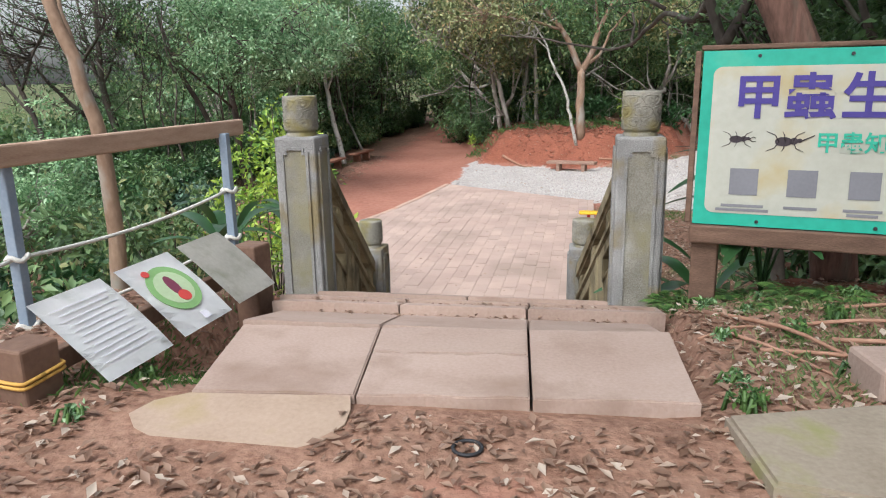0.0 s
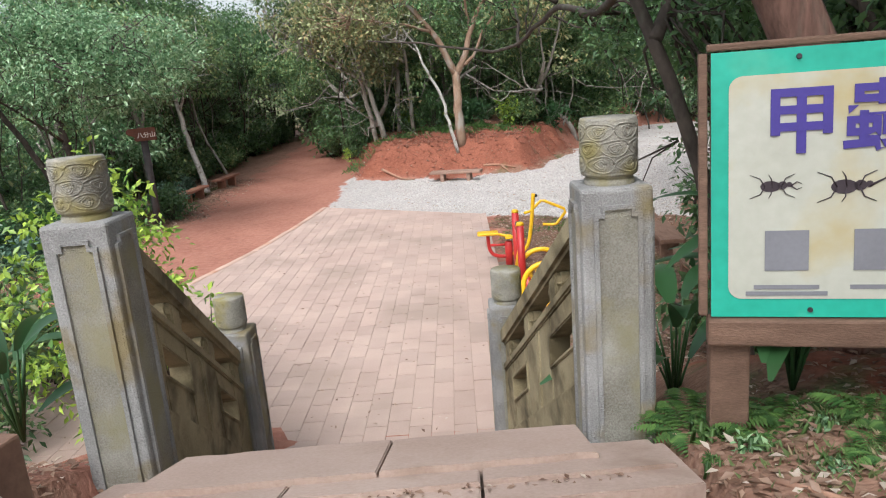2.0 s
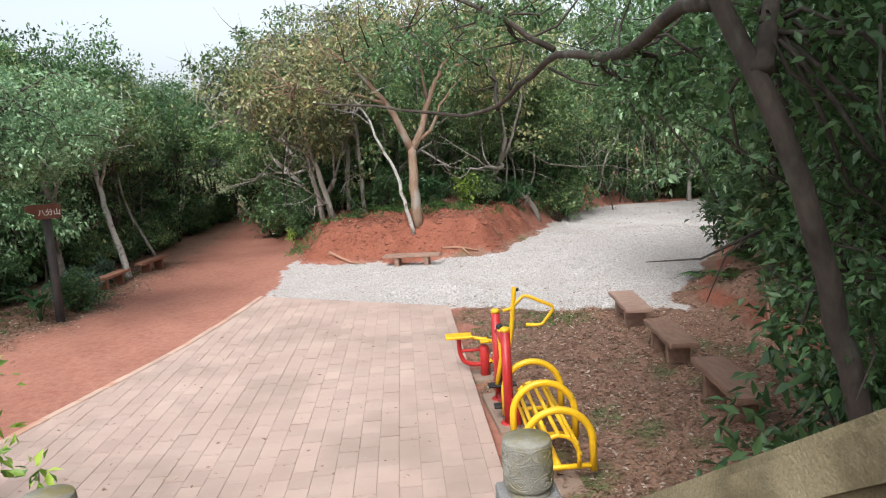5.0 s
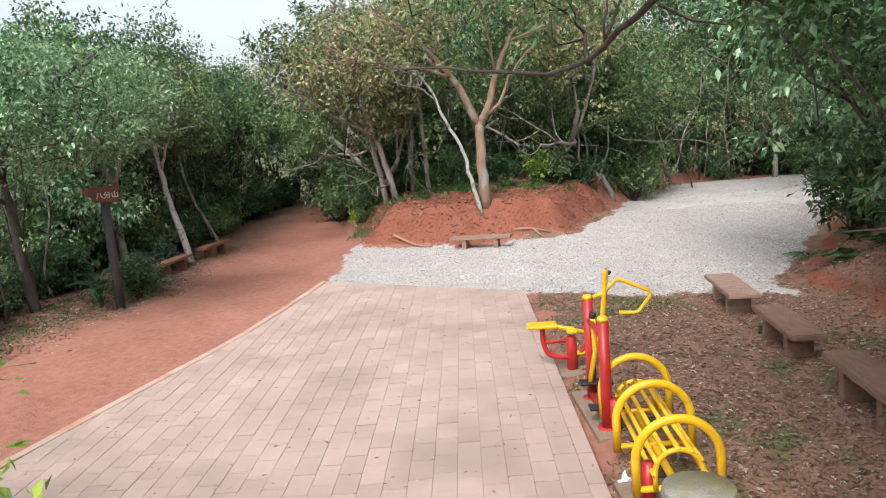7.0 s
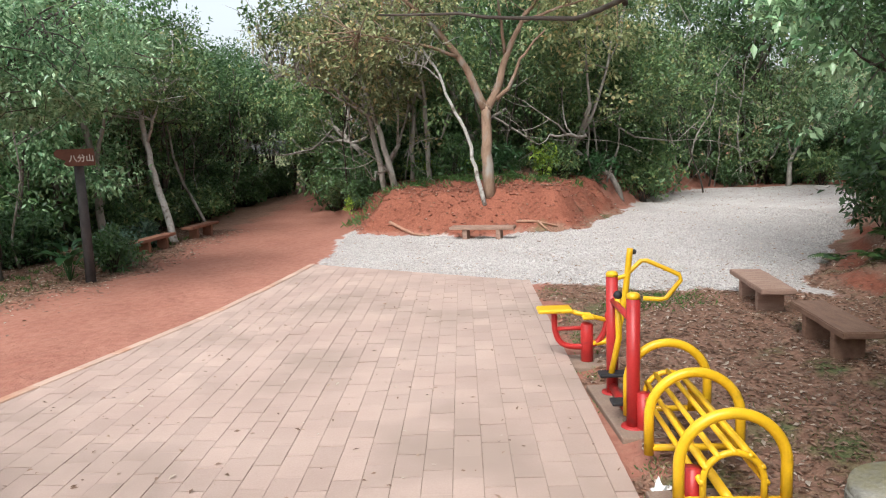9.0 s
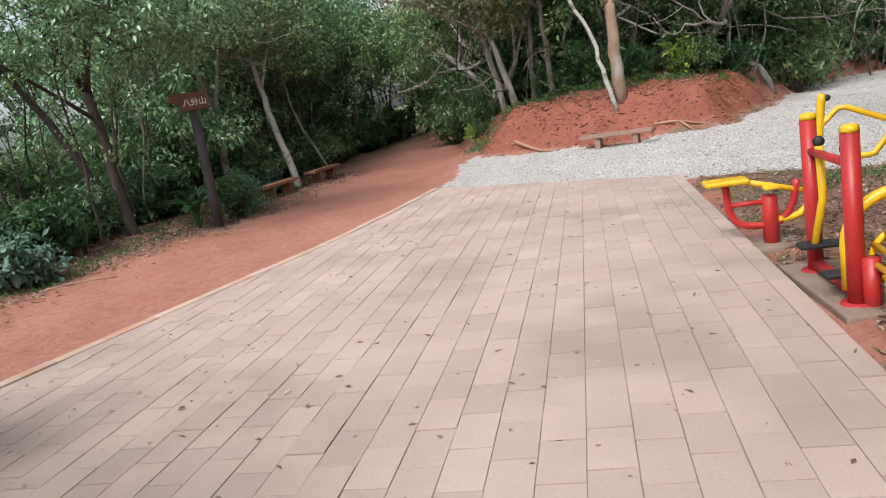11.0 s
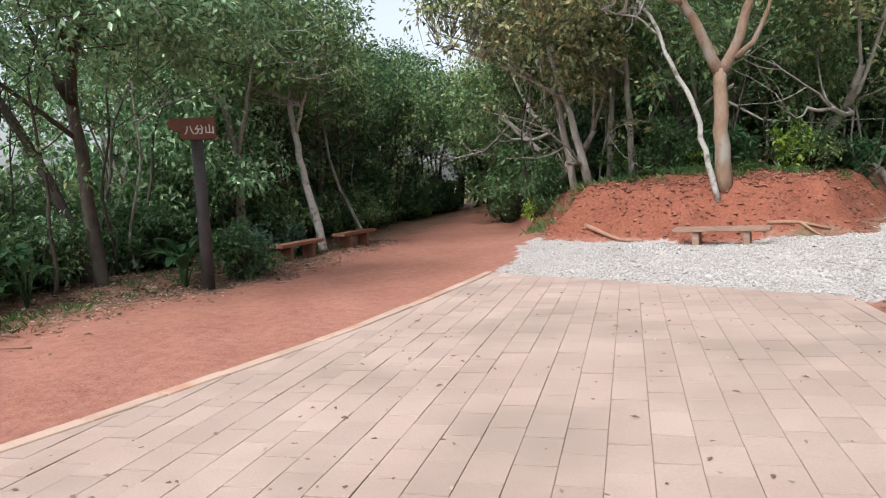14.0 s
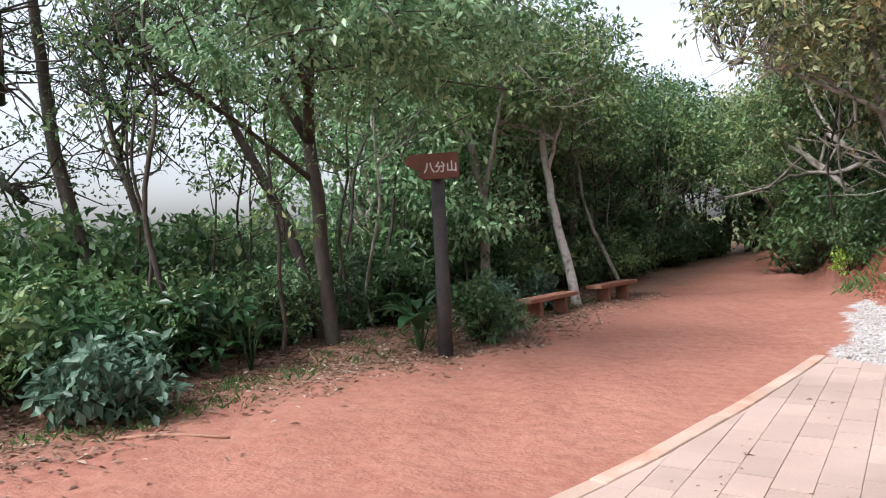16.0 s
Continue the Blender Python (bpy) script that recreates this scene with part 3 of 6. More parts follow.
def newel(x, y, foot, top, name="newel_post", rz=0.0):
    t = thing(name, x, y, foot, rz, "grey stone newel post with a carved cloud-scroll drum cap", "post", "newel posts of the stairs")
    w, h = 0.322, top - foot
    bm = box(bmesh.new(), w, w, h, bevel=0.018)
    part("shaft", bm, M_GRANITE, t)
    for s, axis in ((-1, 0), (1, 0), (-1, 1), (1, 1)):
        # raised rim with stepped upper corners round a sunk field
        bm = bmesh.new()
        a, b, q = 0.108, h - 0.075, 0.035
        line = [(-a, 0.12), (-a, b - q), (-a + q, b - q), (-a + q, b), (a - q, b), (a - q, b - q), (a, b - q), (a, 0.12)]
        inner = [(x1 * 0.80, z1 - 0.02 if z1 > 0.2 else z1 + 0.0) for x1, z1 in line]
        off = w / 2 + 0.016
        rows = []
        for (u, z1), (u2, z2) in zip(line, inner):
            pts = []
            for uu, zz, d in ((u, z1, off - 0.019), (u, z1, off), (u2, z2, off), (u2, z2, off - 0.019)):
                pts.append(bm.verts.new((uu, s * d, zz) if axis else (s * d, uu, zz)))
            rows.append(pts)
        for r1, r2 in zip(rows[:-1], rows[1:]):
            for k in range(3):
                bm.faces.new((r1[k], r1[k + 1], r2[k + 1], r2[k]))
        bmesh.ops.recalc_face_normals(bm, faces=bm.faces)
        part("panel_rim", bm, M_GRANITE, t)
        bm = bmesh.new()
        field = [bm.verts.new((u, s * (w / 2 + 0.003), z1) if axis else (s * (w / 2 + 0.003), u, z1)) for u, z1 in inner]
        bm.faces.new(field if (s > 0) == (axis == 0) else field[::-1])
        part("panel_field", bm, M_FIELD, t, "mossy sunk field")
    bm = bmesh.new()
    prof = [(0.114, h), (0.114, h + 0.02), (0.108, h + 0.027), (0.108, h + 0.035), (0.125, h + 0.044), (0.128, h + 0.053), (0.128, h + 0.288), (0.124, h + 0.298), (0.0, h + 0.300)]
    n = 48
    rows = [[bm.verts.new((r * math.cos(2 * math.pi * k / n), r * math.sin(2 * math.pi * k / n), z)) for k in range(n)] for r, z in prof[:-1]]
    for a, b in zip(rows[:-1], rows[1:]):
        for k in range(n):
            bm.faces.new((a[k], a[(k + 1) % n], b[(k + 1) % n], b[k]))
    bm.faces.new(rows[-1])
    drum = part("drum_cap", bm, M_CAP, t, "stone drum carved with cloud scrolls", True)
    paths = []
    for row in range(3):
        for k in range(6):
            a0 = 2 * math.pi * (k + 0.5 * (row % 2)) / 6
            z0 = h + 0.097 + row * 0.074
            for turn in (0.0, 0.45, 0.85):
                pts = []
                for i in range(15):
                    a = 2 * math.pi * i / 14
                    ru, rz = (0.066, 0.036) if turn == 0 else (0.036 * (1.2 - turn * 0.8), 0.027 * (1.2 - turn * 0.8))
                    u = ru * math.cos(a)
                    zz = rz * math.sin(a) + 0.006 * math.sin(a * 2 + row)
                    th = a0 + u / 0.128
                    pts.append((0.1275 * math.cos(th), 0.1275 * math.sin(th), z0 + zz))
                paths.append((pts, [0.0045] * len(pts)))
    tubes("scroll_relief", paths, M_CAP, drum, sides=5)
    return t


RUX, RUY, LUX, LUY = 0.302, 5.552, -2.198, 5.672
newel(RUX, RUY, 1.35, 2.872)
newel(LUX, LUY, 1.35, 2.868)
RLX, RLY, LLX, LLY = -0.044, 8.25, -2.423, 8.118
newel(RLX, RLY, -0.05, 1.445)
newel(LLX, LLY, -0.05, 1.415)


def balustrade(x0, y0, x1, y1, z0, z1):
    """Sloped stone balustrade between two newels; z0, z1: its handrail's top at both ends."""
    t = thing("stone_balustrade", (x0 + x1) / 2, (y0 + y1) / 2, 0, 0, "mossy stone balustrade with sloped handrail and pierced panels beside the stairs", "railing", "balustrades of the stairs")
    ox, oy = (x0 + x1) / 2, (y0 + y1) / 2
    d = Vector((x1 - x0, y1 - y0, 0))
    ln = d.length
    d.normalize()
    side = Vector((d.y, -d.x, 0))

    def at(s, z, w):
        p = Vector((x0 - ox, y0 - oy, 0)) + d * s + side * w
        return (p.x, p.y, z + z0 + (z1 - z0) * s / ln)

    def bar(name, s0, s1, lo, hi, half, material=M_RAILSTONE, bevel=0.012, label=""):
        bm = bmesh.new()
        v = [bm.verts.new(at(s, z, w)) for s in (s0, s1) for z in (lo, hi) for w in (-half, half)]
        for q in ((0, 1, 3, 2), (4, 6, 7, 5), (0, 4, 5, 1), (2, 3, 7, 6), (0, 2, 6, 4), (1, 5, 7, 3)):
            bm.faces.new([v[i] for i in q])
        bmesh.ops.recalc_face_normals(bm, faces=bm.faces)
        bmesh.ops.bevel(bm, geom=bm.edges[:], offset=bevel, segments=2, affect="EDGES")
        return part(name, bm, material, t, label)

    bar("handrail", 0.0, ln, -0.17, 0.0, 0.085, bevel=0.025)
    for c in (0.07, 0.33, 0.64, 0.95):
        s = c * ln
        wdt = 0.075
        bar("baluster", s - wdt, s + wdt, -0.33, -0.165, 0.055)
        bar("scroll_block", s - wdt - 0.055, s - wdt + 0.01, -0.285, -0.185, 0.05, bevel=0.025)
        bar("scroll_block", s + wdt - 0.01, s + wdt + 0.055, -0.285, -0.185, 0.05, bevel=0.025)
    bar("panel_rail", 0.0, ln, -0.40, -0.325, 0.075)
    n = 2
    for k in range(n):
        a, b = ln * k / n, ln * (k + 1) / n
        u0, u1 = a + (b - a) * 0.30, a + (b - a) * 0.72
        bar("panel", a, u0, -1.02, -0.39, 0.055)
        bar("panel", u1, b, -1.02, -0.39, 0.055)
        bar("panel", u0 - 0.004, u1 + 0.004, -0.54, -0.395, 0.0545)
        bar("panel", u0 - 0.004, u1 + 0.004, -1.02, -0.74, 0.0545)
        for lo, hi, s0, s1 in ((-0.552, -0.52, u0 - 0.03, u1 + 0.03), (-0.76, -0.728, u0 - 0.03, u1 + 0.03), (-0.75, -0.53, u0 - 0.03, u0 + 0.006), (-0.75, -0.53, u1 - 0.006, u1 + 0.03)):
            bar("opening_rim", s0, s1, lo, hi, 0.068, bevel=0.008)
        bar("panel_stile", a, a + 0.05, -1.02, -0.40, 0.066, bevel=0.008)
        bar("panel_stile", b - 0.05, b, -1.02, -0.40, 0.066, bevel=0.008)
    bar("base_stringer", 0.0, ln, -2.0, -0.98, 0.085)
    return t


balustrade(RUX, RUY + 0.155, RLX, RLY - 0.155, 2.86, 1.27)
balustrade(LUX, LUY + 0.155, LLX, LLY - 0.155, 2.80, 1.29)

# ---------- plaza ----------
plaza = thing("plaza", 0, 8, 0, 0, "pink concrete paver plaza laid in running bond", "pavement", kind="structure")
bm = bmesh.new()
ring = [(EDGE_X + 0.0, 8.0), (EDGE_X, 19.37)] + [(x + 0.02, y) for x, y in CURB]
vs = [bm.verts.new((x, y - 8, -0.12)) for x, y in ring]
bm.faces.new(vs)
ext = bmesh.ops.extrude_face_region(bm, geom=bm.faces[:])
for v in ext["geom"]:
    if isinstance(v, bmesh.types.BMVert):
        v.co.z = 0.0325
bmesh.ops.recalc_face_normals(bm, faces=bm.faces)
part("joint_bed", bm, M_JOINT, plaza)


# ---------- benches ----------


def plank_bench(x, y, rz, length, width, seat, material, label, group, legs=0.52, foot=None):
    z = h1(x, y) if foot is None else foot
    t = thing("bench", x, y, z, rz, label, "bench", group)
    rng = np.random.default_rng(int(abs(x * 100 + y * 10)))
    bm = bmesh.new()
    n = 9
    secs = []
    for i in range(n):
        u = -length / 2 + length * i / (n - 1)
        wob1, wob2 = rng.normal() * 0.006, rng.normal() * 0.006
        secs.append([bm.verts.new(p) for p in ((u, -width / 2 + wob1, seat - 0.075), (u, width / 2 + wob2, seat - 0.075), (u, width / 2 + wob2, seat), (u, -width / 2 + wob1, seat + rng.normal() * 0.003))])
    for a, b in zip(secs[:-1], secs[1:]):
        for k in range(4):
            bm.faces.new((a[k], a[(k + 1) % 4], b[(k + 1) % 4], b[k]))
    bm.faces.new(secs[0][::-1])
    bm.faces.new(secs[-1])
    bmesh.ops.recalc_face_normals(bm, faces=bm.faces)
    bmesh.ops.bevel(bm, geom=[e for e in bm.edges if len(e.link_faces) == 2 and e.calc_face_angle() > 0.6], offset=0.012, segments=2, affect="EDGES")
    part("seat", bm, material, t)
    for s in (-1, 1):
        part("leg", box(bmesh.new(), 0.12, width * 0.78, seat - 0.072 + 0.06, x=s * length * legs / 2, z=-0.06, bevel=0.015), material, t)
    return t


plank_bench(-0.45, 24.72, -14, 1.62, 0.44, 0.33, M_BENCH_PALE, "greyish brown plank bench on gravel below the red mound", "plank benches")
plank_bench(3.38, 17.38, 84, 1.62, 0.46, 0.36, M_BENCH_PALE, "weathered greyish plank bench on leaf litter", "plank benches")
plank_bench(3.25, 15.06, 85, 1.56, 0.42, 0.38, M_BENCH, "weathered brown plank bench on leaf litter", "plank benches")
plank_bench(3.09, 12.73, 85, 1.6, 0.42, 0.40, M_BENCH, "weathered brown plank bench on leaf litter", "plank benches")
plank_bench(-9.06, 25.55, 86, 1.85, 0.36, 0.38, M_BENCH_RED, "long reddish plank bench beside the earth path", "plank benches")
plank_bench(-8.8, 28.3, 85, 1.8, 0.36, 0.38, M_BENCH_RED, "reddish plank bench beside the earth path", "plank benches")

# ---------- direction sign by the path ----------


def text_mesh(s, size, material, parent, m, name="lettering", depth=0.004, label="", bold=0.0):
    cu = bpy.data.curves.new(name, "FONT")
    cu.body, cu.size, cu.extrude, cu.align_x, cu.align_y = s, size, depth, "CENTER", "CENTER"
    cu.resolution_u, cu.offset = 3, bold
    tmp = new(name, cu)
    me = bpy.data.meshes.new_from_object(tmp.evaluated_get(bpy.context.evaluated_depsgraph_get()))
    bpy.data.objects.remove(tmp)
    ob = link(name, me, material, parent, label)
    ob.matrix_local = m
    return ob


guide = thing("direction_sign", -8.47, 21.1, h1(-8.47, 21.1), 22, "carved brown wooden direction sign on a dark round post beside shrubs", "sign")
gz = h1(-8.47, 21.1)
tubes("post", [([(0, 0, -0.2), (0.005, 0, 1.2), (0, 0, 2.62 - gz)], [0.1, 0.095, 0.09])], M_SIGNPOST, guide, sides=14)
bm = bmesh.new()
ring = [(-0.40, 0.30), (-0.34, 0.36), (0.31, 0.365), (0.32, 0.03), (-0.17, 0.03), (-0.24, 0.08), (-0.20, 0.13), (-0.38, 0.22)]
vs = [bm.verts.new((x, -0.10, z + 2.27 - gz)) for x, z in ring]
bm.faces.new(vs)
ext = bmesh.ops.extrude_face_region(bm, geom=bm.faces[:])
for v in ext["geom"]:
    if isinstance(v, bmesh.types.BMVert):
        v.co.y = -0.16
bmesh.ops.recalc_face_normals(bm, faces=bm.faces)
bmesh.ops.bevel(bm, geom=bm.edges[:], offset=0.008, segments=1, affect="EDGES")
board = part("board", bm, M_SIGNBOARD, guide)
text_mesh("八分山", 0.15, M_WHITE, board, pose(0.08, -0.164, 2.44 - gz, 90, 0, 0), label="white carved characters", bold=0.003)

# ---------- beetle sign ----------
DEG = -13
bsign = thing("information_sign", 0.61, 5.09, h1(0.7, 5.0), DEG, "teal and cream printed beetle sign in a brown wooden frame", "sign")
bz = h1(0.7, 5.0)
W, Z0, Z1 = 1.75, 2.365 - bz, 3.415 - bz


def panel_rect(x0, x1, z0, z1, y, material, name, parent, r=0.0, thick=0.012, label=""):
    bm = bmesh.new()
    pts = []
    if r:
        for cx, cz, a0 in ((x1 - r, z1 - r, 0), (x0 + r, z1 - r, 90), (x0 + r, z0 + r, 180), (x1 - r, z0 + r, 270)):
            for k in range(7):
                a = radians(a0 + 15 * k)
                pts.append((cx + r * math.cos(a), cz + r * math.sin(a)))
    else:
        pts = [(x1, z1), (x0, z1), (x0, z0), (x1, z0)]
    f = bm.faces.new([bm.verts.new((x, y, z)) for x, z in pts])
    out = bmesh.ops.extrude_face_region(bm, geom=[f])
    for v in out["geom"]:
        if isinstance(v, bmesh.types.BMVert):
            v.co.y = y + thick
    bmesh.ops.recalc_face_normals(bm, faces=bm.faces)
    ob = part(name, bm, material, parent, label)
    return ob


face = panel_rect(0, W, 0, Z1 - Z0, 0, M_TEAL, "sign_sheet", bsign, label="teal printed sheet")
face.matrix_local = pose(0, -0.02, Z0, -5.5, 0, 0)
cream = panel_rect(0.065, W - 0.065, 0.075, Z1 - Z0 - 0.095, -0.004, M_CREAM, "cream_field", face, 0.05, 0.003, "cream field stained yellow below")
for x in (0.315, 0.80, 1.29):
    bm = bmesh.new()
    bmesh.ops.create_cone(bm, cap_ends=True, segments=12, radius1=0.011, radius2=0.009, depth=0.008, matrix=pose(x, -0.006, Z1 - Z0 - 0.035, 90))
    part("rivet", bm, M_DARKINK, face)
for x in (0.37, 1.0):
    bm = bmesh.new()
    bmesh.ops.create_cone(bm, cap_ends=True, segments=12, radius1=0.011, radius2=0.009, depth=0.008, matrix=pose(x, -0.006, 0.03, 90))
    part("rivet", bm, M_DARKINK, face)
T = Z1 - Z0
for ch, x in (("甲", 0.325), ("蟲", 0.605), ("生", 0.90)):
    text_mesh(ch, 0.275, M_INK, face, pose(x, -0.009, T - 0.29, 90, 0, 0), "title_character", 0.002, bold=0.0065)
text_mesh("甲蟲知識", 0.125, M_GREENINK, face, pose(0.90, -0.009, T - 0.545, 90, 0, 0), "subtitle", 0.002, bold=0.0025)


def beetle(x, z, s, horn):
    """A printed beetle: body and legs as flat shapes."""
    bm = bmesh.new()
    for cx, cz, rx, rz in ((-0.04, 0.0, 0.055, 0.032), (0.025, 0.004, 0.026, 0.024), (0.06, 0.008, 0.016, 0.015)):
        f = bm.faces.new([bm.verts.new((x + s * (cx + rx * math.cos(a)), -0.0075, z + s * (cz + rz * math.sin(a)))) for a in np.linspace(2 * math.pi, 0, 16, endpoint=False)])
    b = part("printed_beetle", bm, M_DARKINK, face)
    paths = []
    for k, (u, d) in enumerate(((-0.07, -0.4), (-0.03, -0.1), (0.02, 0.35))):
        for sg in (-1, 1):
            paths.append(([(x + s * u, -0.0075, z), (x + s * (u + d * 0.06), -0.0075, z + sg * s * 0.045), (x + s * (u + d * 0.2), -0.0075, z + sg * s * 0.068)], [0.0035 * s, 0.003 * s, 0.0015 * s]))
    if horn:
        paths.append(([(x + s * 0.06, -0.0075, z), (x + s * 0.11, -0.0075, z + s * 0.025), (x + s * 0.15, -0.0075, z + s * 0.045)], [0.006 * s, 0.004 * s, 0.003 * s]))
    else:
        for sg in (-1, 1):
            paths.append(([(x + s * 0.07, -0.0075, z), (x + s * 0.1, -0.0075, z + sg * s * 0.022), (x + s * 0.125, -0.0075, z + sg * s * 0.012)], [0.004 * s, 0.003 * s, 0.002 * s]))
    tagged(tubes("leg_print", paths, M_DARKINK, b, sides=5), kind="stuff")


beetle(0.245, T - 0.525, 0.68, False)
beetle(0.515, T - 0.535, 0.86, True)
for k, x in enumerate((0.28, 0.60, 0.925)):
    panel_rect(x - 0.08, x + 0.08, T - 0.86, T - 0.70, -0.0085, M_GREYINK, "code_panel", face, 0, 0.003)
    for j, wd in enumerate((0.24, 0.30) if k == 0 else ((0.18,) if k == 1 else (0.2, 0.16))):
        panel_rect(x - wd / 2, x + wd / 2, T - 0.935 - j * 0.026, T - 0.918 - j * 0.026, -0.008, M_GREYINK, "text_line", face, 0, 0.003)
fr = part("lower_rail", box(bmesh.new(), W + 0.03, 0.09, 0.115, x=W / 2, y=0.0, z=Z0 - 0.122, bevel=0.012), M_FRAME, bsign)
part("backing_board", box(bmesh.new(), W, 0.02, T, x=W / 2, y=0.0, z=0, bevel=0.004), M_FRAME, bsign).matrix_local = pose(0, 0.012, Z0, -5.5, 0, 0)
part("upper_rail", box(bmesh.new(), W + 0.03, 0.035, 0.03, x=W / 2, y=0.11, z=Z1 + 0.0, bevel=0.008), M_FRAME, bsign)
for x in (-0.03, W + 0.03):
    part("side_rail", box(bmesh.new(), 0.035, 0.035, T, x=x, y=0.0, z=0, bevel=0.006), M_FRAME, bsign).matrix_local = pose(0, 0.0, Z0, -5.5, 0, 0)
for x in (0.08, 1.3):
    part("leg", box(bmesh.new(), 0.16, 0.13, Z0 - 0.115 + 0.3, x=x, y=0.08, z=-0.3, bevel=0.012), M_FRAME, bsign)

# ---------- leaflet boards and rail fence beside the landing ----------
for x, y, s, label in ((-2.27, 2.76, 0.18, "squat brown wooden post wrapped with yellow cord"), (-2.12, 4.52, 0.17, "squat brown wooden post beside the landing")):
    foot = h1(x, y) - 0.15
    t = thing("wooden_bollard", x, y, foot, -11, label, "bollard", "bollards of the leaflet stand")
    part("post", box(bmesh.new(), s, s, 2.29 - foot, bevel=0.012), M_BLOCK, t)
    if y < 3:
        ring = [(0.1 * math.copysign(min(1, abs(math.cos(a)) * 1.35), math.cos(a)), 0.1 * math.copysign(min(1, abs(math.sin(a)) * 1.35), math.sin(a)), 0.24 + 0.015 * math.sin(a)) for a in np.linspace(0, 2 * math.pi, 33)]
        tubes("cord", [(ring, [0.008] * 33), ([(a, b, c + 0.02) for a, b, c in ring], [0.008] * 33)], mat("yellow_cord", (0.40, 0.22, 0.04), (0.55, 0.32, 0.08), 9, 0.8, 0.2, 60), t, sides=6)
stand = thing("leaflet_stand", -2.22, 3.66, 1.93, -5, "brown wooden beam carrying three slanted printed sheets", "display stand")
part("beam", box(bmesh.new(), 0.05, 1.62, 0.10, z=0.16, bevel=0.008), M_BLOCK, stand)
for k, (x, y, w, m) in enumerate(((-2.16, 3.11, 0.44, M_PAPER), (-2.13, 3.65, 0.43, M_PAPER), (-2.11, 4.18, 0.42, M_PAPER_OLD))):
    label = ("white laminated sheet with faded lines of text", "white laminated sheet with a green oval beetle picture", "weathered blank grey sheet")[k]
    t = thing("leaflet", x, y, 2.235, -4, label, "leaflet", "slanted leaflets", ry=40)
    bm = bmesh.new()
    n = 8
    rows = []
    for i in range(n + 1):
        u = -0.24 + 0.48 * i / n
        rows.append([bm.verts.new((u, v * w / 2, 0.01 * math.sin(3.1 * i / n) * (1 + 0.3 * v))) for v in (-1, -0.5, 0, 0.5, 1)])
    for a, b in zip(rows[:-1], rows[1:]):
        for j in range(4):
            bm.faces.new((a[j], b[j], b[j + 1], a[j + 1]))
    bmesh.ops.solidify(bm, geom=bm.faces[:], thickness=0.006)
    bmesh.ops.recalc_face_normals(bm, faces=bm.faces)
    sheet = part("sheet", bm, m, t, "", True)
    part("backing_strut", box(bmesh.new(), 0.36, 0.05, 0.02, z=-0.035, bevel=0.004), M_BLOCK, t)
    if k == 0:
        rng = np.random.default_rng(4)
        for i in range(11):
            u = -0.16 + 0.032 * i
            ln = w * (0.55 + 0.25 * rng.random())
            part("text_line", box(bmesh.new(), 0.0045, ln, 0.003, x=u, y=0.0, z=0.009 + 0.003 * math.sin(3.1 * (u + 0.24) / 0.48)), M_PALEINK, sheet)
    if k == 1:
        def disc(rx, ry, x0, y0, z, m2, name):
            bm = bmesh.new()
            f = bm.faces.new([bm.verts.new((x0 + rx * math.cos(a), y0 + ry * math.sin(a), z)) for a in np.linspace(0, 2 * math.pi, 28, endpoint=False)])
            o = bmesh.ops.extrude_face_region(bm, geom=[f])
            for v in o["geom"]:
                if isinstance(v, bmesh.types.BMVert):
                    v.co.z -= 0.004
            bmesh.ops.recalc_face_normals(bm, faces=bm.faces)
            part(name, bm, m2, sheet)
        disc(0.15, 0.16, -0.02, 0.0, 0.0165, M_LIMEINK, "printed_oval")
        disc(0.11, 0.12, -0.02, 0.0, 0.0185, plain("pale_green_ink", (0.40, 0.50, 0.30), 0.5), "printed_oval")
        disc(0.07, 0.035, -0.03, 0.0, 0.0205, plain("plum_ink", (0.16, 0.03, 0.06), 0.5), "printed_body")
        disc(0.035, 0.04, 0.045, 0.01, 0.0225, M_REDINK, "printed_heart")
        disc(0.02, 0.025, -0.15, -0.09, 0.0205, M_REDINK, "printed_heart")
        part("code_panel", box(bmesh.new(), 0.045, 0.05, 0.003, x=0.19, y=0.02, z=0.0095), M_PALEINK, sheet)
fence = thing("rail_fence", -3.0, 4.5, 1.9, 0, "bleached wooden rail on blue-grey steel posts with white ropes", "fence")


def seg(a, b, r, name, m, parent, sides=8, sag=0.0, n=2):
    pts = [Vector(a).lerp(Vector(b), i / (n - 1)) - Vector((0, 0, sag * 4 * (i / (n - 1)) * (1 - i / (n - 1)))) for i in range(n)]
    pts = [tuple(p - Vector(parent.location)) for p in pts]
    return tubes(name, [(pts, [r] * n)], m, parent, sides=sides)


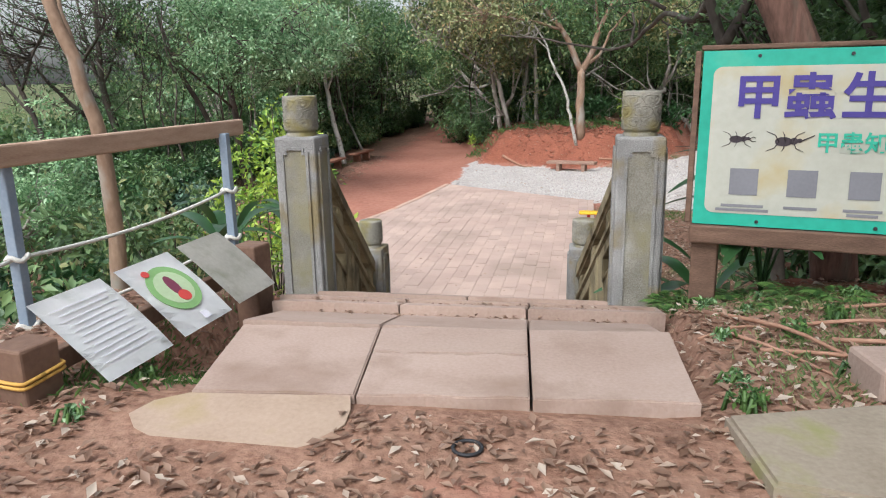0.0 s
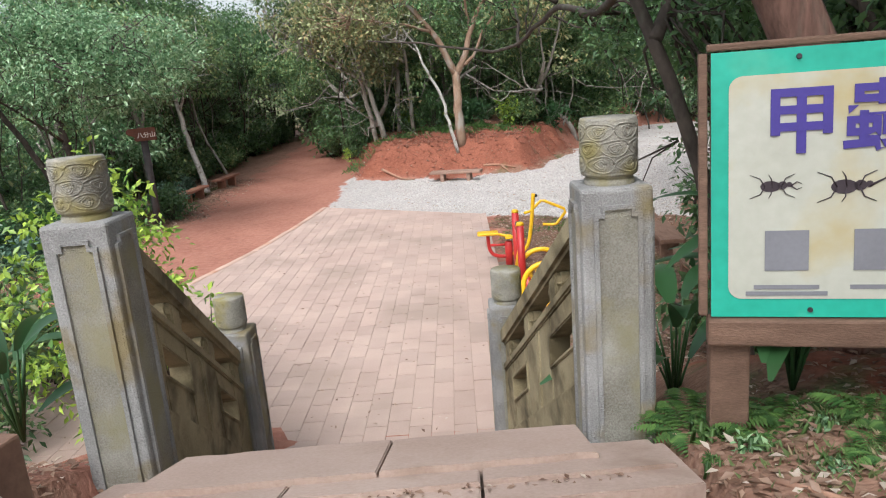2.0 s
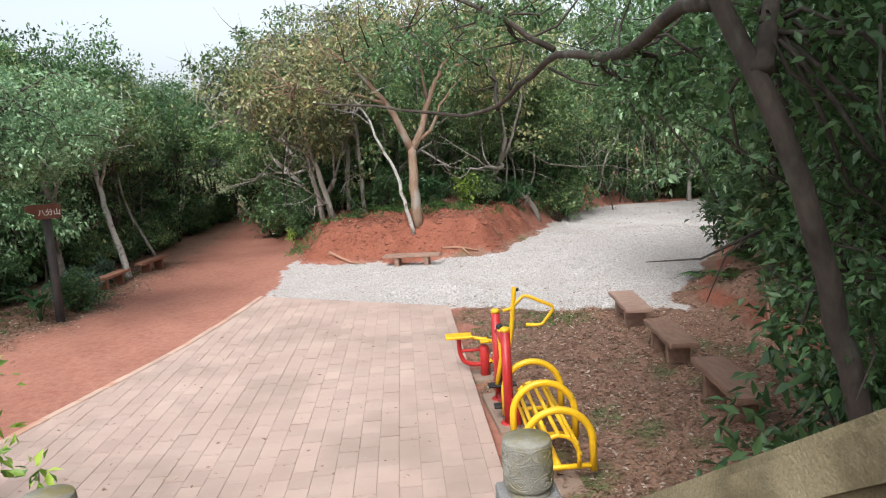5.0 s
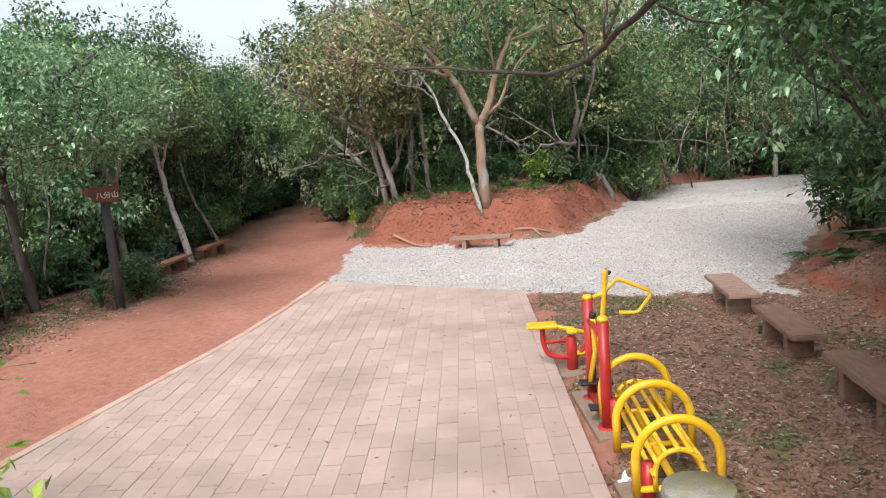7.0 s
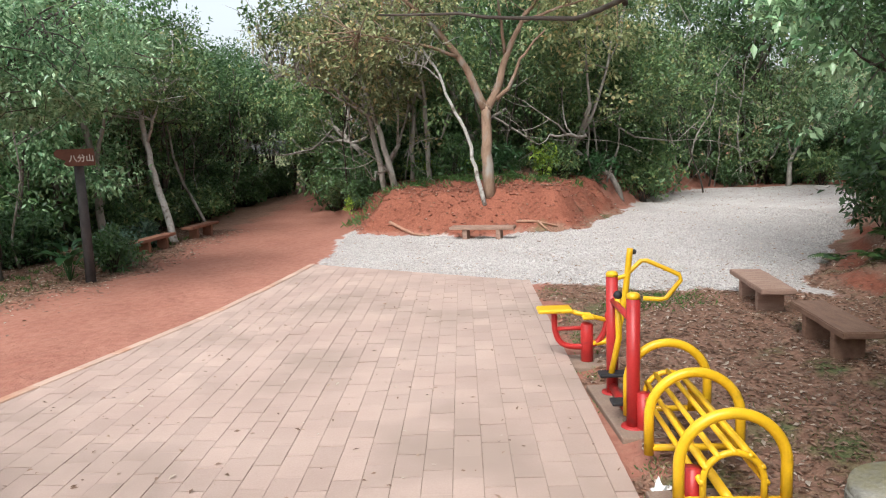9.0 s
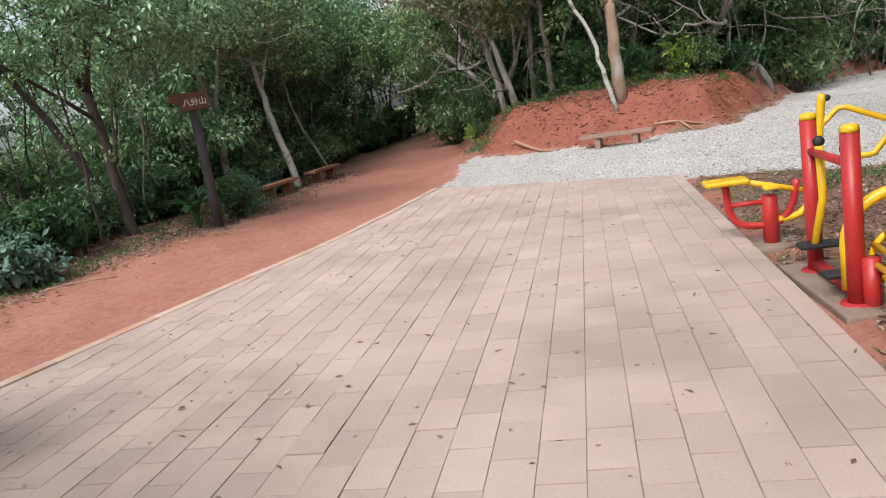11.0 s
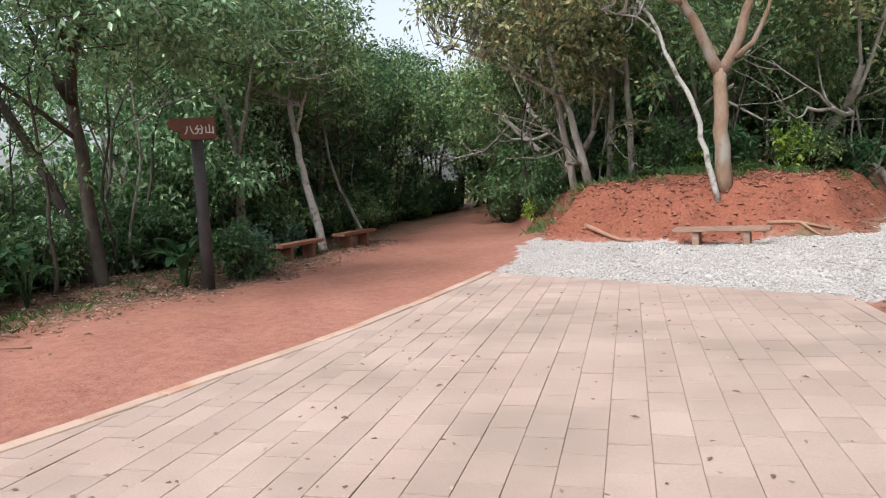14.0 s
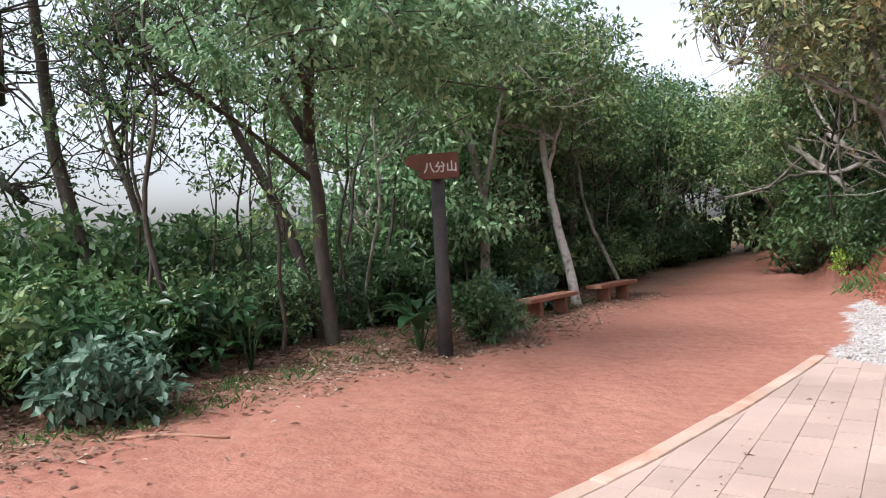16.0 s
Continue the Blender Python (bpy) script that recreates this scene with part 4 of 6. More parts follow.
bm = bmesh.new()
box(bm, 0.055, 4.3, 0.115, bevel=0.012)
rail = part("rail", bm, M_RAILWOOD, fence)
rail.matrix_local = pose(0.06, -1.1, 0.99, 0, 0, -8.5)
for x, y in ((-2.95, 3.55), (-2.62, 5.25)):
    part("post", box(bmesh.new(), 0.06, 0.06, 1.42, x=x + 3.0, y=y - 4.5, z=-0.4, bevel=0.006), M_STEEL, fence)
for z0, z1 in ((2.42, 2.51), (2.05, 2.16)):
    seg((-2.94, 3.55, z0), (-2.62, 5.22, z1), 0.011, "rope", M_ROPE, fence, 6, 0.05, 12)
    seg((-3.25, 1.6, z0 - 0.1), (-2.94, 3.55, z0), 0.011, "rope", M_ROPE, fence, 6, 0.04, 12)
    for x, y, z in ((-2.95, 3.55, z0), (-2.62, 5.25, z1)):
        ring = [(x + 3.0 + 0.052 * math.cos(a), y - 4.5 + 0.052 * math.sin(a), z - 1.9 + 0.012 * math.sin(3 * a)) for a in np.linspace(0, 4 * math.pi, 29)]
        tubes("knot", [(ring, [0.014] * 29)], M_ROPE, fence, sides=6)

# ---------- outdoor gym ----------


def arc(cx, y, z0, half, rise, n=20):
    """A round arch in a plane of constant y: straight legs below a half circle."""
    pts = [(cx - half, y, z0)]
    for i in range(n + 1):
        a = math.pi * (1 - i / n)
        pts.append((cx + half * math.cos(a), y, z0 + rise - half + half * math.sin(a)))
    pts.append((cx + half, y, z0))
    return pts


g0 = h1(0.8, 12)
gym = thing("back_stretcher_bench", 0.755, 12.1, g0, -1.5, "yellow tubular barrel bench with three arches on red stub posts", "exercise bench", "outdoor gym")
for y in (-0.82, 0.0, 0.80):
    tubes("arch", [(arc(0, y, 0.10, 0.335, 0.63), [0.037] * 23)], M_YELLOW, gym, sides=14)
    tubes("cross_bar", [([(-0.34, y, 0.15), (0.34, y, 0.15)], [0.027] * 2)], M_YELLOW, gym, sides=10)
for y in (-0.84, 0.78):
    tubes("inner_arch", [(arc(0, y, 0.15, 0.19, 0.33), [0.022] * 23)], M_YELLOW, gym, sides=10)
for k in range(7):
    a = math.pi * (k + 0.0) / 6
    x, z = 0.20 * math.cos(a), 0.285 + 0.20 * math.sin(a)
    tubes("slat", [([(x, -0.86, z), (x, 0.80, z)], [0.021] * 2)], M_YELLOW, gym, sides=10)
tubes("spine", [([(0, -0.8, 0.13), (0, 0.78, 0.13)], [0.035] * 2)], M_YELLOW, gym, sides=10)
for y in (-0.72, 0.7):
    tubes("stub_post", [([(-0.22, y, -0.15), (-0.22, y, 0.33)], [0.055] * 2)], M_RED, gym, sides=16)

walker = thing("air_walker", 0.48, 13.3, g0, 0, "red posts with yellow caps and swinging yellow legs with black pedals", "exercise machine", "outdoor gym")
for y, hh in ((-0.44, 1.16), (0.42, 1.19)):
    post = tubes("post", [([(0, y, -0.15), (0, y, hh - 0.03)], [0.057] * 2)], M_RED, walker, sides=18)
    tubes("cap", [([(0, y, hh - 0.03), (0, y, hh), (0, y, hh + 0.018), (0, y, hh + 0.024)], [0.059, 0.057, 0.04, 0.01])], M_YELLOW, post, sides=18)
    tubes("base_collar", [([(0, y, 0.0), (0, y, 0.025)], [0.11, 0.10])], M_RED, walker, sides=18)
for s, y in ((-1, 0.26), (1, -0.30)):
    leg = tubes("swing_leg", [([(0.02, y, 1.0), (0.03, y, 0.6), (0.0 + 0.05 * s, y - 0.02, 0.24)], [0.03] * 3)], M_YELLOW, walker, sides=12)
    bm = bmesh.new()
    bmesh.ops.create_uvsphere(bm, u_segments=12, v_segments=8, radius=0.042, matrix=pose(0.02, y, 1.01))
    part("knob", bm, M_BLACK, leg, "", True)
    bm = bmesh.new()
    box(bm, 0.36, 0.15, 0.035, x=0.02, y=y, z=0.20 - 0.035 * s, bevel=0.012)
    part("pedal", bm, M_BLACK, walker, "black rubber pedal")
tubes("axle", [([(0, -0.44, 0.93), (0, 0.42, 0.93)], [0.03] * 2)], M_RED, walker, sides=10)
tubes("foot_rail", [([(0, -0.44, 0.08), (0, 0.42, 0.08)], [0.045] * 2)], M_RED, walker, sides=10)

rider = thing("rowing_rider", 0.42, 14.8, g0, 0, "red and yellow rider machine with saddle seat and bent handlebar", "exercise machine", "outdoor gym")
tubes("stub_post", [([(0, 0, -0.15), (0, 0, 0.42), (0, 0, 0.44)], [0.07, 0.07, 0.05])], M_RED, rider, sides=16)
tubes("seat_arm", [(curve([(-0.36, 0, 0.58), (-0.36, 0, 0.36), (-0.30, 0, 0.2), (-0.12, 0, 0.16), (0.1, 0, 0.18), (0.2, 0, 0.33), (0.24, 0, 0.55)], 22), [0.033] * 22)], M_RED, rider, sides=12)
tubes("stay", [([(-0.34, 0, 0.38), (0.02, 0, 0.38)], [0.024] * 2)], M_RED, rider, sides=10)
bm = bmesh.new()
box(bm, 0.38, 0.24, 0.05, x=-0.36, z=0.575, bevel=0.022)
part("seat", bm, M_YELLOW, rider, "yellow saddle")
bm = bmesh.new()
box(bm, 0.12, 0.26, 0.03, x=0.0, z=0.50, bevel=0.01)
part("footrest", bm, M_YELLOW, rider)
tubes("link_bar", [([(-0.2, 0, 0.58), (-0.02, 0, 0.53), (0.3, 0, 0.44)], [0.027] * 3)], M_YELLOW, rider, sides=10)
up = tubes("upright", [(curve([(0.06, 0, 0.2), (0.26, 0, 0.22), (0.36, 0, 0.36), (0.42, 0, 0.7), (0.48, 0, 1.26)], 20), [0.034] * 20)], M_YELLOW, rider, sides=12)
bm = bmesh.new()
bmesh.ops.create_uvsphere(bm, u_segments=10, v_segments=6, radius=0.03, matrix=pose(0.52, 0, 1.22))
part("knob", bm, M_BLACK, up, "", True)
tubes("handlebar", [([(0.30, 0, 0.92), (0.42, 0, 0.95), (0.60, 0, 1.12), (0.66, -0.02, 1.12), (1.0, -0.05, 0.96), (1.02, -0.05, 0.90), (0.86, -0.05, 0.70), (0.80, -0.05, 0.69), (0.62, -0.02, 0.70)], [0.026] * 9)], M_YELLOW, rider, sides=10)

for x, y, sx, sy in ((0.62, 11.35, 0.62, 0.75), (0.55, 13.3, 0.5, 1.35), (0.45, 14.8, 0.45, 0.5)):
    t = thing("concrete_pad", x, y, h1(x, y) - 0.093, 3, "worn soil-stained concrete pad under the gym machine", "concrete pad", "concrete pads")
    part("pad", box(bmesh.new(), sx, sy, 0.105, bevel=0.015), M_CONCRETE, t)

ring_t = thing("rubber_ring", -0.44, 2.6, h1(-0.44, 2.6), 0, "small black rubber ring lying on the red earth", "ring")
tubes("ring", [([(0.05 * math.cos(a), 0.05 * math.sin(a), 0.008) for a in np.linspace(0, 2 * math.pi, 25)], [0.007] * 25)], M_BLACK, ring_t, sides=6)
paper = thing("crumpled_paper", 0.42, 11.75, h1(0.42, 11.75), 20, "small white crumpled paper scrap in the litter", "paper")
rngp = np.random.default_rng(3)
bm = bmesh.new()
bmesh.ops.create_icosphere(bm, subdivisions=2, radius=0.05)
for v in bm.verts:
    v.co = Vector((v.co.x * 1.3, v.co.y, max(0, v.co.z * 0.5 + 0.02))) * (1 + 0.35 * rngp.normal())
part("scrap", bm, M_PAPER, paper)

# ---------- trees ----------


def branchlets(rng, tips, n, ln, r=0.008):
    out = []
    for _ in range(n):
        p = Vector(tips[int(rng.integers(len(tips)))])
        d = Vector(rng.normal(size=3) + np.array([0, 0, 0.1])).normalized()
        q = p + d * ln * 0.5 + Vector(rng.normal(size=3)) * 0.08
        out.append(([p, q, q + (d + Vector(rng.normal(size=3)) * 0.4).normalized() * ln * 0.5], [r * 1.6, r, r * 0.4]))
    return out


def feature_tree(name, base, limbs, bark, crown, leaf, label, leaf_size, per, seed, clump=0.45, twigs=60, twig_len=0.9, sides=9, flat=0.6, droop=0.25):
    """A tree from the lines of its trunk and limbs; crown: list of (centre, radii, clumps)."""
    rng = np.random.default_rng(seed)
    t = thing(name, *base, 0, label, "tree")
    b = Vector(base)
    paths = []
    for pts, r0, r1 in limbs:
        n = max(6, 3 * len(pts))
        c = curve(pts, n) - np.array(base)
        c[1:-1] += rng.normal(size=(n - 2, 3)) * 0.015
        paths.append((c, np.linspace(r0, r1, n)))
    tubes("trunk", paths, bark, t, sides=sides)
    ends = [Vector(p) for c, _ in paths[1:] for p in c[1:]] or [Vector(paths[0][0][-1])]
    centres, rad = [], []
    for c, rr, n in crown:
        d = rng.normal(size=(n, 3))
        d /= np.linalg.norm(d, axis=1, keepdims=True)
        u = rng.random((n, 1)) ** 0.4
        centres.append(np.array(c) - np.array(base) + d * u * np.array(rr))
        rad.append(clump * (0.6 + 0.8 * rng.random(n)))
    if not centres:
        return t
    centres, rad = np.concatenate(centres), np.concatenate(rad)
    if twigs:
        tw = []
        for k in rng.integers(0, len(centres), twigs):
            p = Vector(centres[k])
            e = min(ends, key=lambda q: (q - p).length)
            if (e - p).length > 1.5:
                continue
            bend = Vector(rng.normal(size=3)) * 0.16 * (e - p).length
            pts = [e.lerp(p, u) + bend * math.sin(math.pi * u) + Vector(rng.normal(size=3)) * 0.03 for u in (0, 0.25, 0.5, 0.75, 1)]
            tw.append((pts, [0.017, 0.014, 0.011, 0.008, 0.004]))
        tagged(tubes("branchwork", tw + branchlets(rng, [tuple(c) for c in centres], twigs, twig_len), bark, t, sides=5), kind="stuff")
    me = clump_leaves("crown", rng, centres, rad, per, leaf_size, leaf_size * 0.48, droop, flat, 0.25)
    link("crown", me, leaf, t)
    return t


# the light-barked tree on the mound
mz = h1(-0.21, 26.35)
feature_tree("tree", (-0.21, 26.35, mz), [
    ([(-0.18, 26.35, mz - 0.15), (-0.23, 26.35, 2), (-0.22, 26.5, 3.4)], 0.165, 0.125),
    ([(-0.22, 26.5, 3.3), (-0.48, 26.45, 4), (-0.88, 26.35, 4.7), (-1.63, 26.15, 5.6), (-2.73, 25.75, 6.5)], 0.12, 0.03),
    ([(-0.22, 26.5, 3.3), (0.15, 26.45, 3.9), (0.32, 26.45, 4.7), (0.72, 26.35, 5.5), (1.47, 26.15, 6.5)], 0.12, 0.03),
    ([(0.07, 26.45, 3.6), (0.49, 26.35, 3.9), (0.67, 26.35, 4.6), (1.37, 26.25, 5.3)], 0.06, 0.02),
    ([(-0.88, 26.35, 4.7), (-1.93, 25.65, 5), (-3.33, 25.15, 5.2)], 0.05, 0.012),
    ([(0.32, 26.45, 4.7), (0.17, 25.75, 5.7), (-0.03, 25.15, 6.7)], 0.05, 0.012),
    ([(0.72, 26.35, 5.5), (2.07, 25.95, 5.9), (3.27, 25.65, 6.1)], 0.045, 0.012),
], M_BARK_TAN, [((-2.73, 25.75, 5.9), (2.0, 1.6, 0.9), 60), ((0.07, 25.75, 6.9), (2.6, 1.8, 0.9), 70), ((2.47, 25.95, 6.3), (1.6, 1.5, 0.9), 34), ((-3.73, 25.55, 4.9), (1.3, 1.2, 0.5), 26)], L_OLIVE,
    "light-barked forked tree with sparse olive crown on the red mound", 0.13, 26, 11, 0.34, 150, 0.8)
feature_tree("sapling", (-0.41, 26.15, h1(-0.41, 26.15)), [
    ([(-0.33, 26.15, 0.8), (-0.58, 26.15, 1.9), (-0.78, 26.1, 2.9), (-1.18, 26.05, 3.5), (-1.38, 26.05, 4.2), (-1.83, 25.95, 4.9)], 0.062, 0.03),
    ([(-1.38, 26.05, 4.1), (-1.73, 25.85, 4.4), (-2.33, 25.75, 4.6)], 0.025, 0.01),
], M_BARK_WHITE, [((-2.03, 25.85, 5), (0.9, 0.8, 0.4), 12)], L_OLIVE, "slender pale leaning stem beside the mound tree", 0.12, 20, 12, 0.3, 16, 0.6)
# leaning pair left of the mound
for k, (x, y, dx, dz) in enumerate(((-2.9, 28.6, -0.9, 3.4), (-3.3, 29.2, -0.7, 3.9), (-1.9, 29.6, -0.2, 4.2), (-2.5, 30.0, 0.3, 4.4))):
    z = h1(x, y)
    feature_tree("tree", (x, y, z), [
        ([(x, y, z - 0.15), (x + dx * 0.35, y, z + dz * 0.4), (x + dx, y - 0.2, z + dz)], 0.11 - 0.01 * k, 0.05),
        ([(x + dx * 0.6, y, z + dz * 0.6), (x + dx - 1.2, y - 0.5, z + dz * 0.9), (x + dx - 2.4, y - 1.0, z + dz)], 0.05, 0.012),
        ([(x + dx, y - 0.2, z + dz), (x + dx + 0.3, y - 0.6, z + dz + 1.0), (x + dx - 0.4, y - 1.0, z + dz + 2)], 0.05, 0.012),
        ([(x + dx * 0.8, y, z + dz * 0.8), (x + dx + 1.0, y - 0.6, z + dz + 0.4)], 0.035, 0.01),
    ], M_BARK_GREY, [((x + dx - 0.8, y - 0.7, z + dz + 1.0), (2.2, 1.6, 1.5), 75)], (L_OLIVE, L_FOREST)[k % 2], "grey-stemmed leaning woodland tree with thin olive foliage", 0.15, 34, 20 + k, 0.42, 70)

# overhanging tree right of the stairs
tz = h1(2.1, 8.4)
feature_tree("tree", (2.1, 8.4, tz), [
    ([(2.15, 8.4, tz - 0.2), (1.87, 8.5, 1.9), (1.5, 8.4, 3.0), (1.3, 8.4, 3.55), (1.12, 8.7, 4.05), (0.95, 9.0, 4.7), (0.7, 9.3, 5.8)], 0.078, 0.04),
    ([(1.15, 8.65, 3.95), (1.35, 9.6, 4.15), (1.28, 10.7, 3.85), (1.08, 12.3, 4.2), (0.72, 14.2, 3.72), (0.3, 14.9, 3.66), (-0.6, 15.6, 3.9), (-1.9, 16.4, 4.1)], 0.055, 0.012),
    ([(1.08, 12.3, 4.2), (0.2, 12.9, 4.9), (-0.9, 13.6, 5.3)], 0.035, 0.01),
    ([(0.72, 14.2, 3.72), (0.8, 15.2, 4.5), (0.4, 16.2, 5.2)], 0.03, 0.01),
    ([(1.3, 8.4, 3.55), (1.9, 9.4, 4.6), (2.7, 10.4, 5.2)], 0.06, 0.015),
    ([(0.95, 9.0, 4.7), (0.1, 9.8, 5.1), (-0.9, 10.8, 5.4)], 0.04, 0.01),
], M_BARK_DARK, [((-0.2, 14.2, 4.6), (1.3, 1.6, 0.55), 34), ((0.0, 10.6, 5.6), (1.5, 1.4, 0.5), 34), ((2.6, 10.2, 5.1), (1.1, 1.3, 0.9), 40), ((2.3, 9.4, 3.7), (0.6, 0.7, 0.9), 26), ((0.9, 9.6, 5.6), (1.0, 1.0, 0.5), 24), ((2.3, 11.6, 4.9), (1.1, 1.5, 0.8), 46), ((1.0, 13.0, 4.7), (0.9, 1.2, 0.35), 22), ((1.65, 10.9, 3.75), (0.5, 0.8, 0.4), 40), ((2.1, 8.9, 2.6), (0.5, 0.7, 0.9), 46), ((1.7, 8.6, 3.5), (0.5, 0.5, 0.6), 26)], L_DARK,
    "dark-barked tree with a long limb arching over the plaza", 0.078, 36, 31, 0.3, 110, 0.7)
# thick red-barked trunk behind the sign
rz = h1(1.8, 6.2)
feature_tree("tree", (1.8, 6.2, rz), [
    ([(1.82, 6.05, rz - 0.2), (1.6, 6.02, 2.9), (1.37, 6.0, 3.5), (1.12, 6.0, 3.95), (0.72, 6.1, 4.5), (0.3, 6.2, 5.2), (0.1, 6.3, 6.2)], 0.17, 0.11),
    ([(0.7, 6.1, 4.35), (1.6, 6.9, 5.2), (2.6, 7.8, 5.8)], 0.07, 0.02),
# last two crown clumps are unseen, added overhead to shade sign and landing
], M_BARK_RED, [((1.8, 7.2, 6.4), (1.6, 1.4, 0.7), 50), ((1.6, 4.2, 6.6), (2.0, 2.2, 0.6), 80), ((0.6, 0.5, 6.4), (2.2, 2.4, 0.5), 60)], L_DARK, "thick leaning red-barked trunk behind the sign", 0.13, 30, 32, 0.4, 30)

# trees of the left edge
feature_tree("tree", (-10.2, 20.8, h1(-10.2, 20.8)), [
    ([(-10.15, 20.8, -0.2), (-10.3, 20.8, 1.6), (-10.4, 20.75, 3.05)], 0.115, 0.09),
    ([(-10.4, 20.75, 3.0), (-9.7, 20.0, 3.6), (-8.6, 19.2, 4.2), (-7.6, 18.8, 4.7)], 0.09, 0.02),
    ([(-10.4, 20.75, 3.0), (-10.5, 20.2, 3.9), (-10.6, 19.6, 5.0)], 0.08, 0.02),
    ([(-8.6, 19.2, 4.2), (-8.2, 19.9, 4.9), (-7.7, 20.6, 5.3)], 0.05, 0.015),
    ([(-9.7, 20.0, 3.6), (-9.0, 18.9, 4.0), (-8.5, 17.6, 4.2)], 0.05, 0.015),
    ([(-10.35, 20.8, 2.4), (-10.6, 19.6, 3.2), (-10.8, 18.4, 3.9)], 0.045, 0.015),
], M_BARK_DARK, [((-8.5, 19.5, 4.3), (2.3, 2.2, 1.25), 250), ((-9.8, 19.4, 5.3), (1.6, 1.5, 0.6), 36)], L_GREEN, "broad glossy-leaved tree with dark trunk beside the path", 0.098, 86, 41, 0.38, 90)
feature_tree("tree", (-10.8, 21.2, h1(-10.8, 21.2)), [
    ([(-10.75, 21.2, -0.2), (-10.9, 21.1, 1.0), (-11.4, 20.9, 2.4), (-12.05, 20.6, 3.7), (-12.3, 20.4, 5.2)], 0.10, 0.05),
    ([(-12.0, 20.6, 3.6), (-12.7, 20.0, 4.2), (-13.3, 19.4, 4.6)], 0.05, 0.012),
], M_BARK_DARK, [((-12.4, 19.9, 5.2), (1.6, 1.5, 1.0), 40)], L_DARK, "dark leaning tree at the edge of the drop", 0.11, 40, 42, 0.4, 70)
feature_tree("tree", (-12.6, 18.7, h1(-12.6, 18.7)), [
    ([(-12.2, 18.9, -0.3), (-12.5, 18.8, 0.8), (-13.0, 18.6, 2.5), (-12.95, 18.4, 3.8), (-12.6, 18.1, 5.4)], 0.13, 0.06),
    ([(-13.4, 18.3, 2.3), (-14.0, 17.7, 3.2), (-14.3, 17.0, 4.4)], 0.07, 0.02),
    ([(-13.3, 18.0, 3.6), (-12.4, 17.6, 4.3), (-11.6, 17.2, 4.9)], 0.06, 0.015),
], M_BARK_DARK, [((-13.0, 17.6, 5.0), (2.0, 1.7, 1.1), 55), ((-13.6, 18.4, 3.2), (2.0, 1.5, 1.6), 70), ((-12.2, 20.0, 3.6), (1.4, 1.2, 1.2), 30)], L_DARK, "dark forked tree against the bright sky", 0.085, 24, 43, 0.4, 90)
for k, (x, y, dx, dy) in enumerate(((-14.0, 20.8, -0.5, -0.5), (-13.4, 16.9, -0.8, -0.2))):
    z = h1(x, y)
    feature_tree("tree", (x, y, z), [
        ([(x, y, z - 0.15), (x + dx * 0.3, y + dy * 0.3, z + 1.6), (x + dx, y + dy, z + 3.4), (x + dx * 1.6, y + dy, z + 5.6)], 0.085, 0.035),
        ([(x + dx * 0.6, y + dy * 0.6, z + 2.4), (x + dx - 1.0, y + dy + 0.5, z + 3.4), (x + dx - 1.9, y + dy + 0.8, z + 4.6)], 0.045, 0.012),
        ([(x + dx * 0.8, y + dy * 0.8, z + 3.0), (x + dx + 1.0, y + dy - 0.4, z + 3.9), (x + dx + 2.0, y + dy - 0.5, z + 5.2)], 0.045, 0.012),
        ([(x + dx, y + dy, z + 3.4), (x + dx + 0.6, y + dy + 0.7, z + 4.4), (x + dx + 0.9, y + dy + 1.0, z + 5.8)], 0.035, 0.01),
    ], M_BARK_DARK, [((x + dx, y + dy, z + 4.3), (1.9, 1.6, 1.7), 70)], L_DARK, "thin dark twiggy tree against the bright sky", 0.075, 22, 60 + k, 0.36, 150, 0.9)
feature_tree("tree", (-10.7, 26.0, h1(-10.7, 26.0)), [
    ([(-10.6, 26.0, -0.1), (-10.65, 26.0, 1.0), (-10.6, 26.0, 2.4), (-10.8, 25.8, 3.6)], 0.12, 0.08),
    ([(-10.6, 26.0, 2.3), (-10.2, 25.7, 3.2), (-9.7, 25.3, 4.2)], 0.06, 0.02),
    ([(-10.8, 25.8, 3.4), (-11.3, 25.5, 4.4), (-11.5, 25.2, 5.4)], 0.06, 0.02),
], M_BARK_GREY, [((-10.3, 25.3, 4.8), (1.8, 1.7, 1.4), 80)], L_FOREST, "grey-stemmed tree behind the direction sign", 0.14, 50, 44, 0.45, 40)
feature_tree("tree", (-9.14, 27.0, h1(-9.14, 27.0)), [
    ([(-9.08, 27, -0.1), (-9.27, 27, 0.9), (-9.52, 27, 2.0), (-9.67, 27, 3.0), (-9.62, 26.8, 4.0)], 0.11, 0.06),
    ([(-9.62, 27, 2.8), (-9.22, 26.7, 3.6), (-8.62, 26.3, 4.3)], 0.05, 0.015),
], M_BARK_WHITE, [((-9.32, 26.5, 4.8), (1.7, 1.6, 1.2), 70)], L_FOREST, "pale blotchy-barked leaning tree beside the plank bench", 0.14, 50, 45, 0.45, 40)
feature_tree("tree", (-9.45, 30.6, h1(-9.45, 30.6)), [
    ([(-9.35, 30.6, -0.1), (-9.75, 30.6, 0.8), (-10.25, 30.6, 1.8), (-10.45, 30.5, 3.4)], 0.055, 0.035),
], M_BARK_GREY, [((-10.15, 30.2, 4.4), (1.6, 1.5, 1.2), 60)], L_FOREST, "thin grey leaning tree by the path", 0.15, 46, 46, 0.45, 24)
